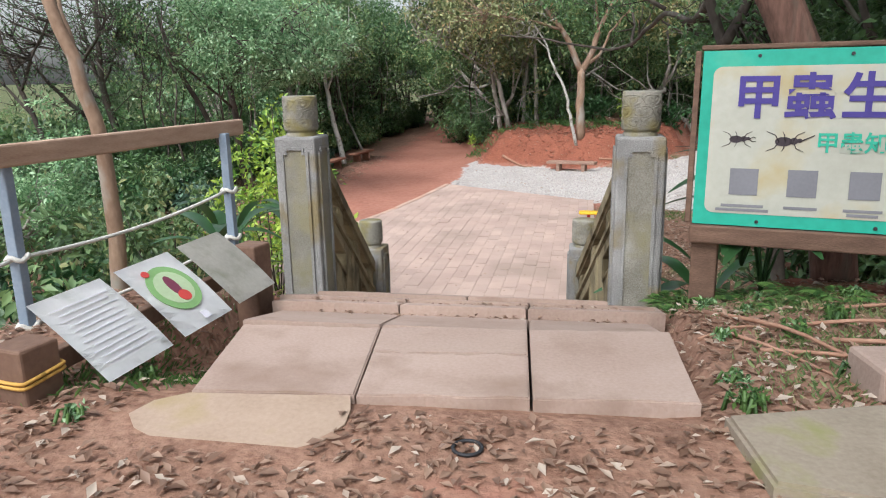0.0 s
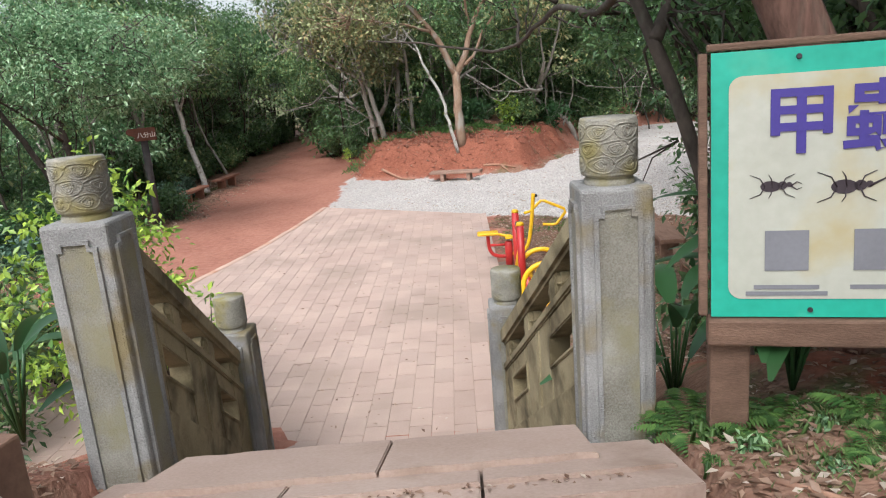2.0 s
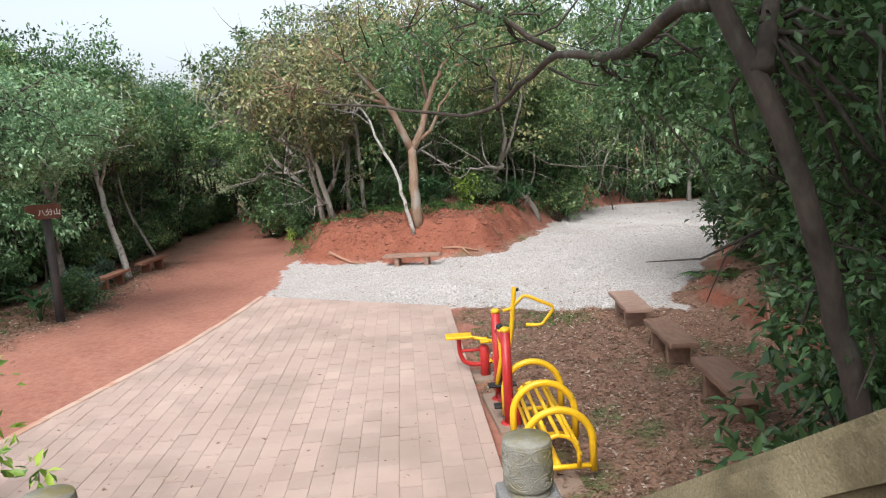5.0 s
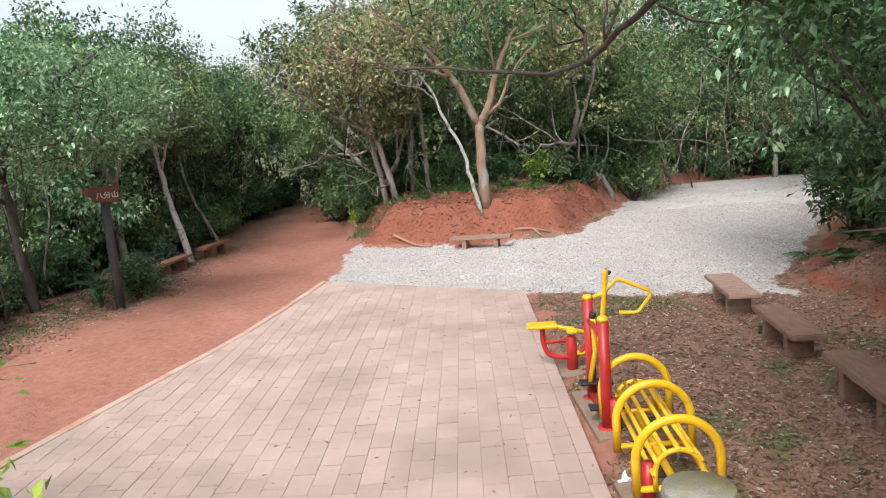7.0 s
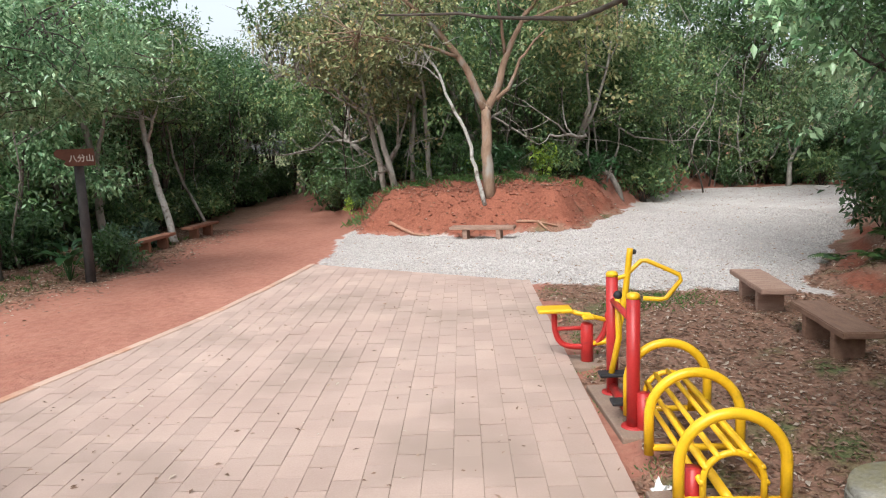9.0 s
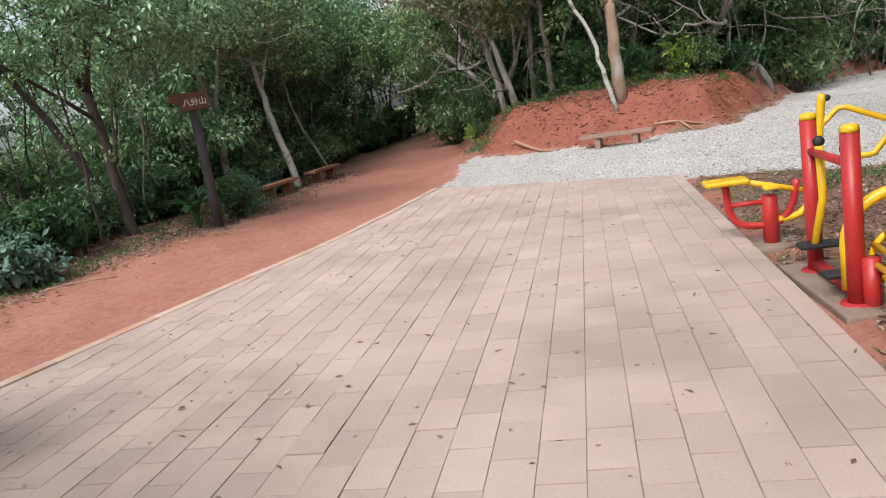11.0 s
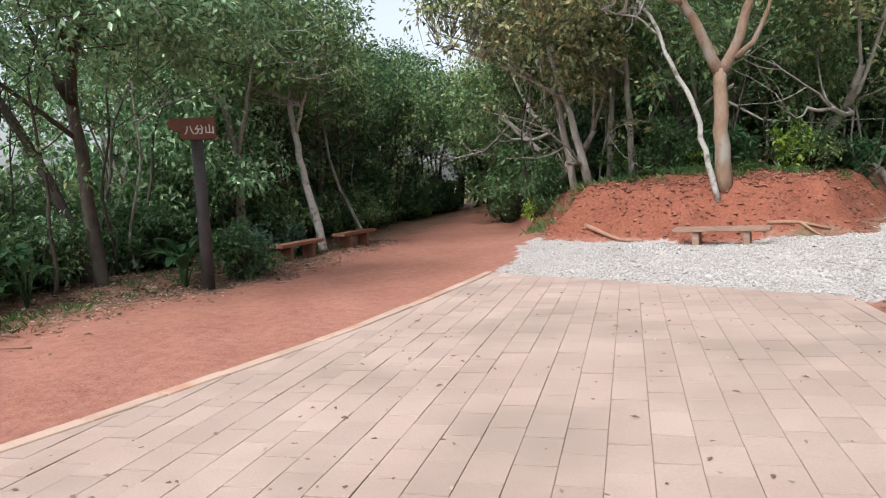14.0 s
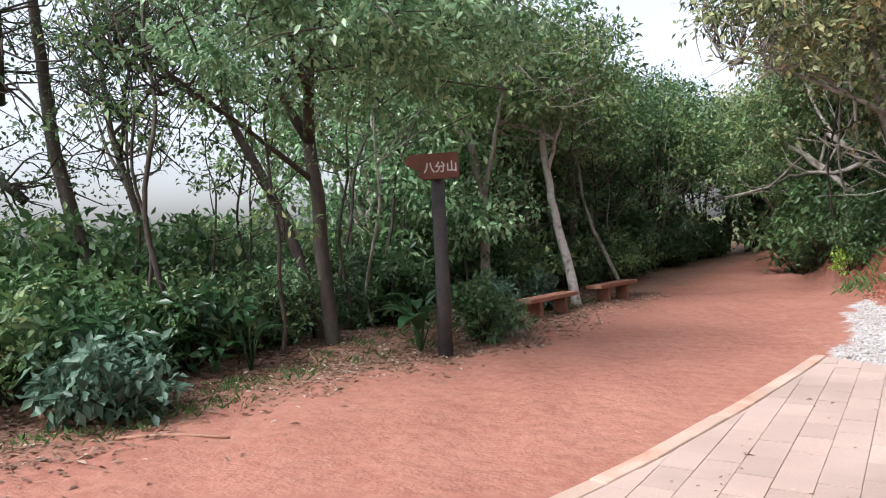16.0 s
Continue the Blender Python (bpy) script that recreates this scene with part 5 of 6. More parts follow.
# slender trunk behind the fence
sz = h1(-5.1, 7.2)
feature_tree("tree", (-5.1, 7.2, sz), [
    ([(-5.05, 7.2, sz - 0.15), (-5.0, 7.2, 1.7), (-5.05, 7.2, 2.9), (-5.25, 7.2, 3.7), (-5.6, 7.2, 4.5), (-5.9, 7.2, 5.4)], 0.105, 0.05),
    ([(-5.15, 7.2, 3.3), (-5.5, 7.5, 4.0), (-6.0, 7.9, 4.6)], 0.04, 0.012),
], M_BARK_TAN, [((-6.2, 7.6, 5.0), (1.3, 1.2, 0.5), 26)], L_FOREST, "slender tan trunk growing behind the rail fence", 0.09, 30, 47, 0.34, 30)


# woodland: a few kinds, each built once and then copied
def wood_tree(seed, x, y, leaf, bark, label, hgt=5.6, per=52, open_=False, leaf_size=0.118):
    rng = np.random.default_rng(seed)
    t = thing("woodland_tree", x, y, h1(x, y) - 0.1, 0, label, "tree", "woodland trees")
    paths, tips = grow(rng, (0, 0, 0), 6, 0.085 + 0.05 * rng.random(), (rng.normal() * 0.22, rng.normal() * 0.22, 1), 3, 0.62, hgt * 0.42)
    tubes("trunk", paths, bark, t, sides=6)
    tips = np.array([tuple(p) for p in tips])
    tips = tips[tips[:, 2] > hgt * (0.36 if open_ else 0.26)]
    sel = tips[rng.integers(0, len(tips), 70 if open_ else 115)] + rng.normal(size=(70 if open_ else 115, 3)) * 0.28
    me = clump_leaves("crown", rng, sel, 0.42 * (0.6 + 0.8 * rng.random(len(sel))), per, leaf_size, leaf_size * 0.5, 0.25, 0.65, 0.2)
    link("crown", me, leaf, t)
    return t


def shrub(name, seed, x, y, leaf, label, r=0.6, hgt=1.0, clumps=40, per=26, leaf_size=0.11, category="shrub", group="", bark=None, width=0.48, z=None):
    rng = np.random.default_rng(seed)
    t = thing(name, x, y, h1(x, y) - 0.03 if z is None else z, 0, label, category, group)
    d = rng.normal(size=(clumps, 3))
    d /= np.linalg.norm(d, axis=1, keepdims=True)
    c = d * (rng.random((clumps, 1)) ** 0.45) * np.array([r, r, hgt * 0.5]) + np.array([0, 0, hgt * 0.55])
    stems = []
    for k in range(min(14, clumps)):
        e = Vector(c[k])
        b = Vector((rng.normal() * 0.06, rng.normal() * 0.06, -0.05))
        stems.append(([b, b.lerp(e, 0.5) + Vector((0, 0, 0.08)), e], [0.014, 0.010, 0.004]))
    tagged(tubes("branchwork", stems, bark or M_BARK_DARK, t, sides=5), kind="stuff")
    link("foliage", clump_leaves("foliage", rng, c, r * 0.3 * (0.6 + 0.7 * rng.random(clumps)), per, leaf_size, leaf_size * width, 0.1, 0.75, 0.2), leaf, t)
    return t


KINDS = [wood_tree(100, -16, 30, L_FOREST, M_BARK_DARK, "dense dark-green tree of the woodland"),
         wood_tree(101, -14, 34, L_DARK, M_BARK_DARK, "dense dark-leaved tree of the woodland", 6.2),
         wood_tree(102, 3.5, 33, L_FOREST, M_BARK_GREY, "grey-stemmed woodland tree with mid-green leaves", 6.0),
         wood_tree(103, 6.5, 38, L_OLIVE, M_BARK_GREY, "grey-stemmed woodland tree with olive leaves", 5.6, open_=True),
         wood_tree(104, -11.5, 38, L_DARK, M_BARK_DARK, "dark woodland tree with many stems", 5.4),
         wood_tree(105, 12, 36, L_GREEN, M_BARK_GREY, "woodland tree with bright glossy leaves", 5.4),
         wood_tree(106, 7.6, 11.0, L_DARK, M_BARK_DARK, "dark small-leaved tree on the bank", 5.2, 84, leaf_size=0.095)]
rng = np.random.default_rng(77)


def plant_trees(spots, kinds, smin=0.85, smax=1.25):
    for x, y in spots:
        k = KINDS[kinds[int(rng.integers(len(kinds)))]]
        s = smin + (smax - smin) * rng.random()
        c = copy_thing(k, pose(x, y, h1(x, y) - 0.1, 0, 0, 360 * rng.random()))
        c.scale = (s, s, s * (0.9 + 0.25 * rng.random()))


def jittered(x0, x1, y0, y1, n, gap=1.3):
    out = []
    tries = 0
    while len(out) < n and tries < n * 40:
        tries += 1
        p = (x0 + (x1 - x0) * rng.random(), y0 + (y1 - y0) * rng.random())
        if all((p[0] - q[0]) ** 2 + (p[1] - q[1]) ** 2 > gap * gap for q in out):
            out.append(p)
    return out


plant_trees(jittered(-5.0, 4.5, 30.5, 40, 22, 1.4), (3, 2, 3, 2), 1.05, 1.45)
plant_trees([p for p in jittered(1, 17, 33, 46, 34, 1.5) if mound_in(*p) > 2.5 or p[1] > 38.5 or bank_in(*p) > 1.2], (2, 1, 0, 0, 5), 1.25, 1.7)
plant_trees(jittered(-15.5, -11.0, 29, 37, 14, 1.3), (0, 2, 4), 0.95, 1.25)
plant_trees(jittered(-15.5, -10.6, 37, 48, 16, 1.3), (0, 1, 4), 1.05, 1.35)
plant_trees(jittered(-14.5, -11.4, 24, 29, 7, 1.3), (0, 5, 2), 1.1, 1.35)
plant_trees(jittered(-11, -3.5, 46, 56, 26, 1.3), (1, 4, 0), 0.95, 1.3)
plant_trees(jittered(-8, 2, 40, 50, 12, 1.6), (1, 0, 2), 0.95, 1.3)
plant_trees([p for p in jittered(6.5, 19, 12, 33, 34, 1.6) if bank_in(*p) > 1.6], (1, 0, 5, 6), 1.05, 1.5)
plant_trees([(4.6, 7.4), (5.6, 9.4), (4.9, 11.2), (6.4, 12.6), (3.8, 6.0), (7.0, 9.5), (5.2, 4.6), (6.6, 6.4), (3.6, 8.2), (4.2, 9.6), (5.6, 15.0), (6.0, 17.2), (4.8, 12.4), (3.4, 9.0), (4.0, 10.6), (3.0, 7.0)], (6, 6, 6), 0.9, 1.2)
plant_trees([(-9.5, 9.8), (-11.0, 12.2), (-8.4, 6.8), (-11.5, 7.5), (-13, 10.5), (-10.2, 4.6)], (5, 5, 0), 0.62, 0.85)
plant_trees([(-5.6, 36.2), (-6.0, 40.0), (-6.6, 44.0)], (3, 3), 1.5, 1.7)
plant_trees(jittered(-34, -19, 36, 50, 10, 2.5), (0, 4), 0.9, 1.2)
plant_trees([(-5, -7), (0, -9), (5, -6), (9, -2), (-9, -3), (8, 2)], (0, 1), 0.9, 1.1)

# slender stems under the trees
def slender_stem(seed, x, y, bark, label):
    rng = np.random.default_rng(seed)
    t = thing("sapling", x, y, h1(x, y) - 0.1, 0, label, "tree", "slender saplings")
    p = np.cumsum(np.column_stack([rng.normal(size=8) * 0.13, rng.normal(size=8) * 0.13, np.full(8, 0.55)]), 0)
    p = np.vstack([[0, 0, 0], p])
    paths = [(curve(p, 18), np.linspace(0.034, 0.012, 18))]
    tips = []
    for k in range(7):
        a = p[int(rng.integers(3, 9))]
        d = np.array([rng.normal(), rng.normal(), 0.7 + 0.4 * rng.random()])
        e = a + d / np.linalg.norm(d) * (0.6 + 0.7 * rng.random())
        tips.append(e)
        paths.append((curve([a, (a + e) / 2 + rng.normal(size=3) * 0.08, e], 6), np.linspace(0.014, 0.005, 6)))
    tubes("trunk", paths[:1], bark, t, sides=6)
    tagged(tubes("branchwork", paths[1:], bark, t, sides=5), kind="stuff")
    c = np.repeat(np.array(tips), 2, 0) + rng.normal(size=(14, 3)) * 0.2
    link("crown", clump_leaves("crown", rng, c, np.full(14, 0.32), 26, 0.10, 0.05, 0.25, 0.6, 0.2), L_FOREST, t)
    return t


STEMS = [slender_stem(240, -10.3, 19.9, M_BARK_DARK, "slender dark sapling stem under the trees"), slender_stem(241, -10.6, 22.3, M_BARK_GREY, "slender grey sapling stem under the trees"),
         slender_stem(242, 4.6, 34.5, M_BARK_GREY, "slender pale sapling stem at the wood's edge"), slender_stem(243, -11.4, 18.8, M_BARK_DARK, "thin dark crooked sapling stem under the trees")]
spots = [(-10.6 - 2.2 * rng.random(), y) for y in np.arange(18.5, 28, 0.7)] + [(-5 + 9 * rng.random(), 30.2 + 2.5 * rng.random()) for _ in range(22)] + [(7.5 + 7 * rng.random(), 37.0 + 1.5 * rng.random()) for _ in range(20)] + [(6.0 + 2.5 * rng.random(), 34 + 3 * rng.random()) for _ in range(6)] + [(-10.2 - 1.5 * rng.random(), y) for y in np.arange(28, 44, 0.8)]
for x, y in spots:
    c = copy_thing(STEMS[int(rng.integers(4)) if y > 28 else (0, 3)[int(rng.integers(2))]], pose(x, y, h1(x, y) - 0.1, rng.normal() * 7, rng.normal() * 7, 360 * rng.random()))
    c.scale = [0.75 + 0.6 * rng.random()] * 3

# undergrowth
US = [shrub("undergrowth_shrub", 200, -10.8, 22.9, L_DARK, "dark-leaved undergrowth shrub under the trees", 0.8, 1.3, 46, 26, 0.12, group="undergrowth"),
      shrub("undergrowth_shrub", 201, -11.2, 18.6, L_FOREST, "mid-green undergrowth shrub under the trees", 0.8, 1.2, 46, 26, 0.12, group="undergrowth"),
      shrub("undergrowth_shrub", 202, -2.2, 30.6, L_LIME, "bright green undergrowth shrub under the trees", 0.6, 0.8, 36, 26, 0.11, group="undergrowth"),
      shrub("undergrowth_shrub", 203, -10.4, 17.4, L_BROAD, "broad-leaved undergrowth shrub under the trees", 0.7, 1.0, 30, 20, 0.18, group="undergrowth", width=0.4),
      shrub("undergrowth_shrub", 204, -10.9, 20.4, L_GREEN, "light glossy undergrowth shrub under the trees", 0.7, 1.2, 34, 20, 0.10, group="undergrowth")]


def plant_shrubs(spots, kinds, smin=0.7, smax=1.2):
    for x, y in spots:
        s = smin + (smax - smin) * rng.random()
        c = copy_thing(US[kinds[int(rng.integers(len(kinds)))]], pose(x, y, h1(x, y) - 0.04, 0, 0, 360 * rng.random()))
        c.scale = (s, s, s)


plant_shrubs([(-10.6 - 1.3 * rng.random(), y) for y in np.arange(13.2, 24.8, 0.5)], (0, 0, 1, 3, 4), 0.6, 1.2)
plant_shrubs([(-12.4 - 1.6 * rng.random(), y) for y in np.arange(12.5, 28, 0.55)], (0, 0, 1), 1.1, 1.7)
plant_shrubs([(-14.6 - 2.5 * rng.random(), y) for y in np.arange(14, 30, 0.8)], (0, 0, 1), 1.3, 1.9)
plant_shrubs([(-11.6 - 2.5 * rng.random(), y) for y in np.arange(25.5, 46, 0.55)], (0, 0, 1), 1.4, 2.2)
plant_shrubs([(-6 + 12 * rng.random(), 32 + 6 * rng.random()) for _ in range(34)], (0, 1, 0), 1.3, 2.1)
plant_shrubs([(6 + 12 * rng.random(), 37.5 + 4 * rng.random()) for _ in range(22)], (0, 1, 0), 1.4, 2.2)
plant_shrubs([(-10.2 - 1.5 * rng.random(), y) for y in np.arange(26.5, 47, 0.6)], (0, 0, 1), 0.8, 1.5)
plant_shrubs([(-4.4 + 8.6 * rng.random(), 29.2 + 2.6 * rng.random()) for _ in range(24)], (1, 0, 2, 0, 3), 0.6, 1.1)
plant_shrubs([(-6.0 + 1.2 * rng.random(), y) for y in np.arange(34, 50, 0.9)], (0, 1), 0.6, 1.1)
plant_shrubs([(-10 + 7 * rng.random(), 48 + 4 * rng.random()) for _ in range(26)], (0, 1), 1.5, 2.4)
plant_shrubs([(3.5 + 12 * rng.random(), 36 + 4 * rng.random()) for _ in range(20)], (0, 1, 1), 0.7, 1.3)
plant_shrubs([p for p in jittered(5.5, 13, 14, 31, 40, 0.8) if 1.1 < bank_in(*p) < 5], (0, 1, 0, 3), 0.9, 1.7)
plant_shrubs([(3.4, 7.6), (3.9, 8.8), (4.4, 10.3), (5.2, 12.2), (3.1, 6.6), (2.9, 7.2), (3.6, 5.6), (2.6, 9.4), (3.2, 10.0), (5.6, 13.4), (4.6, 5.6)], (0, 0, 1), 0.8, 1.35)
plant_shrubs([(-6.4, 8.4), (-7.0, 9.6), (-7.8, 8.0), (-6.6, 6.4), (-7.4, 5.2), (-8.6, 9.2), (-5.6, 10.6), (-6.2, 4.6), (-5.2, 5.9), (-4.4, 6.5), (-8.8, 11.6), (-9.2, 13.6), (-8.4, 4.2)], (1, 2, 1, 0, 3), 0.8, 1.45)

# named shrubs
shrub("rounded_shrub", 210, -8.5, 22.2, L_DARK, "rounded dark shrub beside the sign post", 0.65, 0.95, 60, 30, 0.10)
shrub("rounded_shrub", 211, -8.95, 23.1, L_BLUE, "rounded blue-green shrub beside the sign post", 0.6, 0.85, 50, 30, 0.10)
shrub("blue_green_shrub", 212, -9.55, 17.0, L_BLUE, "pale blue-green shrub with a broken stem at the path edge", 0.7, 0.75, 48, 24, 0.14)
shrub("blue_green_shrub", 213, -9.5, 26.3, L_BLUE, "small blue-green shrub beside the bench", 0.38, 0.75, 40, 24, 0.10)
shrub("lime_shrub", 214, -3.85, 8.75, L_LIME, "bright yellow-green shrub beside the stairs", 0.78, 2.9, 120, 30, 0.085)
shrub("lime_shrub", 215, -3.0, 8.75, L_LIME, "arching green shrub over the plaza corner", 0.3, 1.9, 20, 20, 0.08)
shrub("leafy_shrub", 216, -5.4, 8.8, L_FOREST, "mid-green leafy shrub below the fence", 1.0, 2.2, 80, 28, 0.10)
shrub("flowering_shrub", 219, -2.85, 7.9, L_PETAL, "cluster of small white flowers beside the balustrade", 0.25, 0.6, 9, 10, 0.05, z=1.15)
shrub("ragged_bush", 217, 7.1, 20.6, L_DARK, "dark drooping bush on the red bank", 0.9, 1.7, 70, 26, 0.14)
shrub("yellowish_shrub", 218, 1.6, 29.2, L_LIME, "thin yellow-leaved shrub on the mound", 0.5, 1.1, 24, 18, 0.14)


def broad_plant(x, y, seed, n, length, width, label, rise=0.5, z=None, name="broad_leaved_plant"):
    """Long bent blades on short stalks."""
    rng = np.random.default_rng(seed)
    t = thing(name, x, y, h1(x, y) if z is None else z, 0, label, "plant")
    for k in range(n):
        a = 2 * math.pi * (k + 0.6 * rng.random()) / n
        el = rise + 0.7 * rng.random()
        ln, w = length * (0.7 + 0.5 * rng.random()), width * (0.8 + 0.4 * rng.random())
        stalk = Vector((0.12 * math.cos(a), 0.12 * math.sin(a), 0.25 + 0.45 * rng.random()))
        bm = bmesh.new()
        rows = []
        m = 9
        for i in range(m):
            u = i / (m - 1)
            r = ln * u
            p = stalk + Vector((math.cos(a), math.sin(a), 0)) * (r * math.cos(el) + 0.12 * u * u) + Vector((0, 0, r * math.sin(el) - 0.55 * ln * u * u))
            hw = w * 0.5 * math.sin(math.pi * min(0.98, 0.06 + 0.94 * u)) ** 0.7
            s = Vector((-math.sin(a), math.cos(a), 0))
            rows.append([bm.verts.new(p + s * hw + Vector((0, 0, 0.22 * hw))), bm.verts.new(p), bm.verts.new(p - s * hw + Vector((0, 0, 0.22 * hw)))])
        for r1, r2 in zip(rows[:-1], rows[1:]):
            for j in range(2):
                bm.faces.new((r1[j], r2[j], r2[j + 1], r1[j + 1]))
        part("leaf", bm, L_BROAD, t, "", True)
        tubes("stalk", [([(0, 0, -0.05), tuple(stalk * 0.6), tuple(stalk)], [0.012, 0.010, 0.007])], L_BROAD, t, sides=5)
    return t


broad_plant(-2.95, 7.3, 1, 11, 0.75, 0.16, "clump of long glossy blades beside the balustrade", 0.7, 1.1)
broad_plant(-3.2, 6.3, 2, 9, 0.7, 0.15, "clump of long glossy blades beside the newel post", 0.6, 1.45)
broad_plant(1.04, 5.64, 3, 9, 0.46, 0.12, "glossy broad-leaved plant between post and sign", 0.15, 2.0)
broad_plant(1.15, 5.5, 4, 8, 0.44, 0.13, "glossy broad-leaved plant under the sign", 0.1, 1.85)
broad_plant(1.0, 6.9, 5, 10, 0.85, 0.16, "large glossy blades below the newel post", 0.5, 1.1)
broad_plant(-8.95, 21.2, 6, 12, 0.75, 0.2, "broad-leaved plant at the foot of the sign", 0.5)
broad_plant(-10.1, 19.2, 7, 9, 0.42, 0.12, "broad-leaved plant in the hedge", 0.5)


def fern(x, y, seed, n, length, label, z=None):
    rng = np.random.default_rng(seed)
    t = thing("fern", x, y, h1(x, y) - 0.01 if z is None else z, 0, label, "fern", "ferns")
    for k in range(n):
        a = 2 * math.pi * (k + 0.5 * rng.random()) / n
        ln = length * (0.7 + 0.5 * rng.random())
        pos, ax, nm, le = [], [], [], []
        for i in range(1, 15):
            u = i / 15
            p = np.array([math.cos(a) * ln * u, math.sin(a) * ln * u, ln * (0.85 * u - 0.75 * u * u)])
            for s in (-1, 1):
                pos.append(p)
                ax.append((-math.sin(a) * s + 0.35 * math.cos(a), math.cos(a) * s + 0.35 * math.sin(a), -0.1))
                nm.append((0.0, 0.0, 1.0))
                le.append(ln * 0.33 * math.sin(math.pi * (0.12 + 0.85 * u)))
        le = np.array(le)
        link("frond", leaf_mesh("frond", np.array(pos), np.array(ax), np.array(nm), le, le * 0.32), L_FERN, t)
    return t


for k, (x, y, ln) in enumerate(((0.56, 5.25, 0.26), (0.80, 5.05, 0.2), (0.95, 5.15, 0.22), (1.2, 4.9, 0.25), (0.66, 5.5, 0.3), (1.4, 4.75, 0.22), (1.05, 4.6, 0.16),
                               (5.9, 18.8, 0.5), (6.3, 18.2, 0.5), (6.1, 17.2, 0.5), (5.7, 16.4, 0.45), (6.5, 19.6, 0.5), (6.0, 20.3, 0.5), (-2.2, 28.2, 0.5), (-1.5, 28.8, 0.5), (-0.9, 28.6, 0.45), (0.6, 28.4, 0.5), (-2.8, 28.0, 0.45), (1.3, 28.9, 0.5))):
    fern(x, y, 300 + k, 9, ln, "light green fern in the leaf litter")

# small herbs beside the landing
HERB = [shrub("ground_herb", 260, 0.98, 4.05, L_FERN, "small bright green herb in the leaf litter", 0.10, 0.09, 12, 9, 0.034, "herb", "ground herbs", L_FERN),
        shrub("ground_herb", 261, 0.72, 4.85, L_GREEN, "small light green herb in the leaf litter", 0.08, 0.10, 10, 8, 0.038, "herb", "ground herbs", L_FERN)]
hr = np.random.default_rng(63)
for k, (x, y) in enumerate(((1.25, 4.3), (0.62, 3.95), (1.55, 4.1), (1.75, 4.6), (1.05, 3.4), (0.55, 3.3), (1.4, 3.5), (0.85, 4.55), (0.5, 4.75), (1.9, 3.9), (0.55, 3.05), (1.75, 3.2), (-1.95, 4.0), (-1.9, 3.5), (-2.0, 3.1), (-1.95, 2.6), (-1.85, 4.4), (1.0, 4.9), (0.6, 5.1), (1.5, 4.8))):
    c = copy_thing(HERB[k % 2], pose(x, y, h1(x, y) - 0.01, 0, 0, 360 * hr.random()))
    c.scale = [0.45 + 0.5 * hr.random()] * 3

# roots, fallen branches
for pts, r, label in (([(0.45, 25.55, 0.0), (0.95, 25.5, 0.0), (1.5, 25.5, 0.0)], 0.045, "dry bent root on the red mound"),
                      ([(1.0, 25.5, 0.0), (1.25, 25.25, 0.0), (1.3, 25.05, 0.0)], 0.03, "dry root stub on the red mound"),
                      ([(-2.9, 26.2, 0.0), (-2.2, 25.6, 0.0), (-1.8, 25.3, 0.0)], 0.05, "thick root on the mound's foot"),
                      ([(2.4, 27.0, 0.0), (1.9, 26.6, 0.0), (1.6, 26.9, 0.0)], 0.02, "thin root on the red mound"),
                      ([(4.9, 15.2, 0.0), (5.2, 15.9, 0.25), (5.5, 16.3, 0.6)], 0.03, "dry branch leaning on the red bank"),
                      ([(-8.9, 16.6, 0.0), (-8.4, 16.9, 0.0), (-8.0, 17.1, 0.0)], 0.022, "dry stick lying at the path edge"),
                      ([(-10.0, 16.6, 0.1), (-9.6, 16.9, 0.25), (-9.2, 17.1, 0.45)], 0.03, "pale broken stem in the blue-green shrub"),
                      ([(0.75, 3.75, 0.0), (1.1, 3.6, 0.03), (1.5, 3.4, 0.0)], 0.012, "pale dry stick in the litter"),
                      ([(0.62, 4.5, 0.0), (0.95, 4.0, 0.05), (1.05, 3.6, 0.02), (1.25, 3.2, 0.0)], 0.014, "pale forked stick in the litter"),
                      ([(1.1, 3.9, 0.02), (1.5, 3.75, 0.06), (2.0, 3.8, 0.02)], 0.013, "pale dry stick in the litter"),
                      ([(1.2, 4.5, 0.0), (1.6, 4.55, 0.04), (2.2, 4.7, 0.0)], 0.012, "grey dry stick in the litter"),
                      ([(0.5, 3.9, 0.0), (0.7, 4.1, 0.02), (0.95, 4.15, 0.0)], 0.009, "thin dry twig in the litter"),
                      ([(0.6, 4.1, 0.0), (0.8, 3.75, 0.02), (1.0, 3.3, 0.0)], 0.010, "pale dry stick in the litter"),
                      ([(1.0, 4.2, 0.0), (1.4, 4.15, 0.05), (1.8, 4.0, 0.0)], 0.012, "pale dry stick in the litter")):
    t = thing("fallen_branch", *pts[0][:2], h1(*pts[0][:2]), 0, label, "branch")
    c = curve([(x - pts[0][0], y - pts[0][1], h1(x, y) + dz - h1(*pts[0][:2]) + r * 0.5) for x, y, dz in pts], 9)
    tubes("stem", [(c, np.linspace(r, r * 0.5, 9))], M_ROOT, t, sides=7)

# ---------- loose leaves, grass, gravel ----------


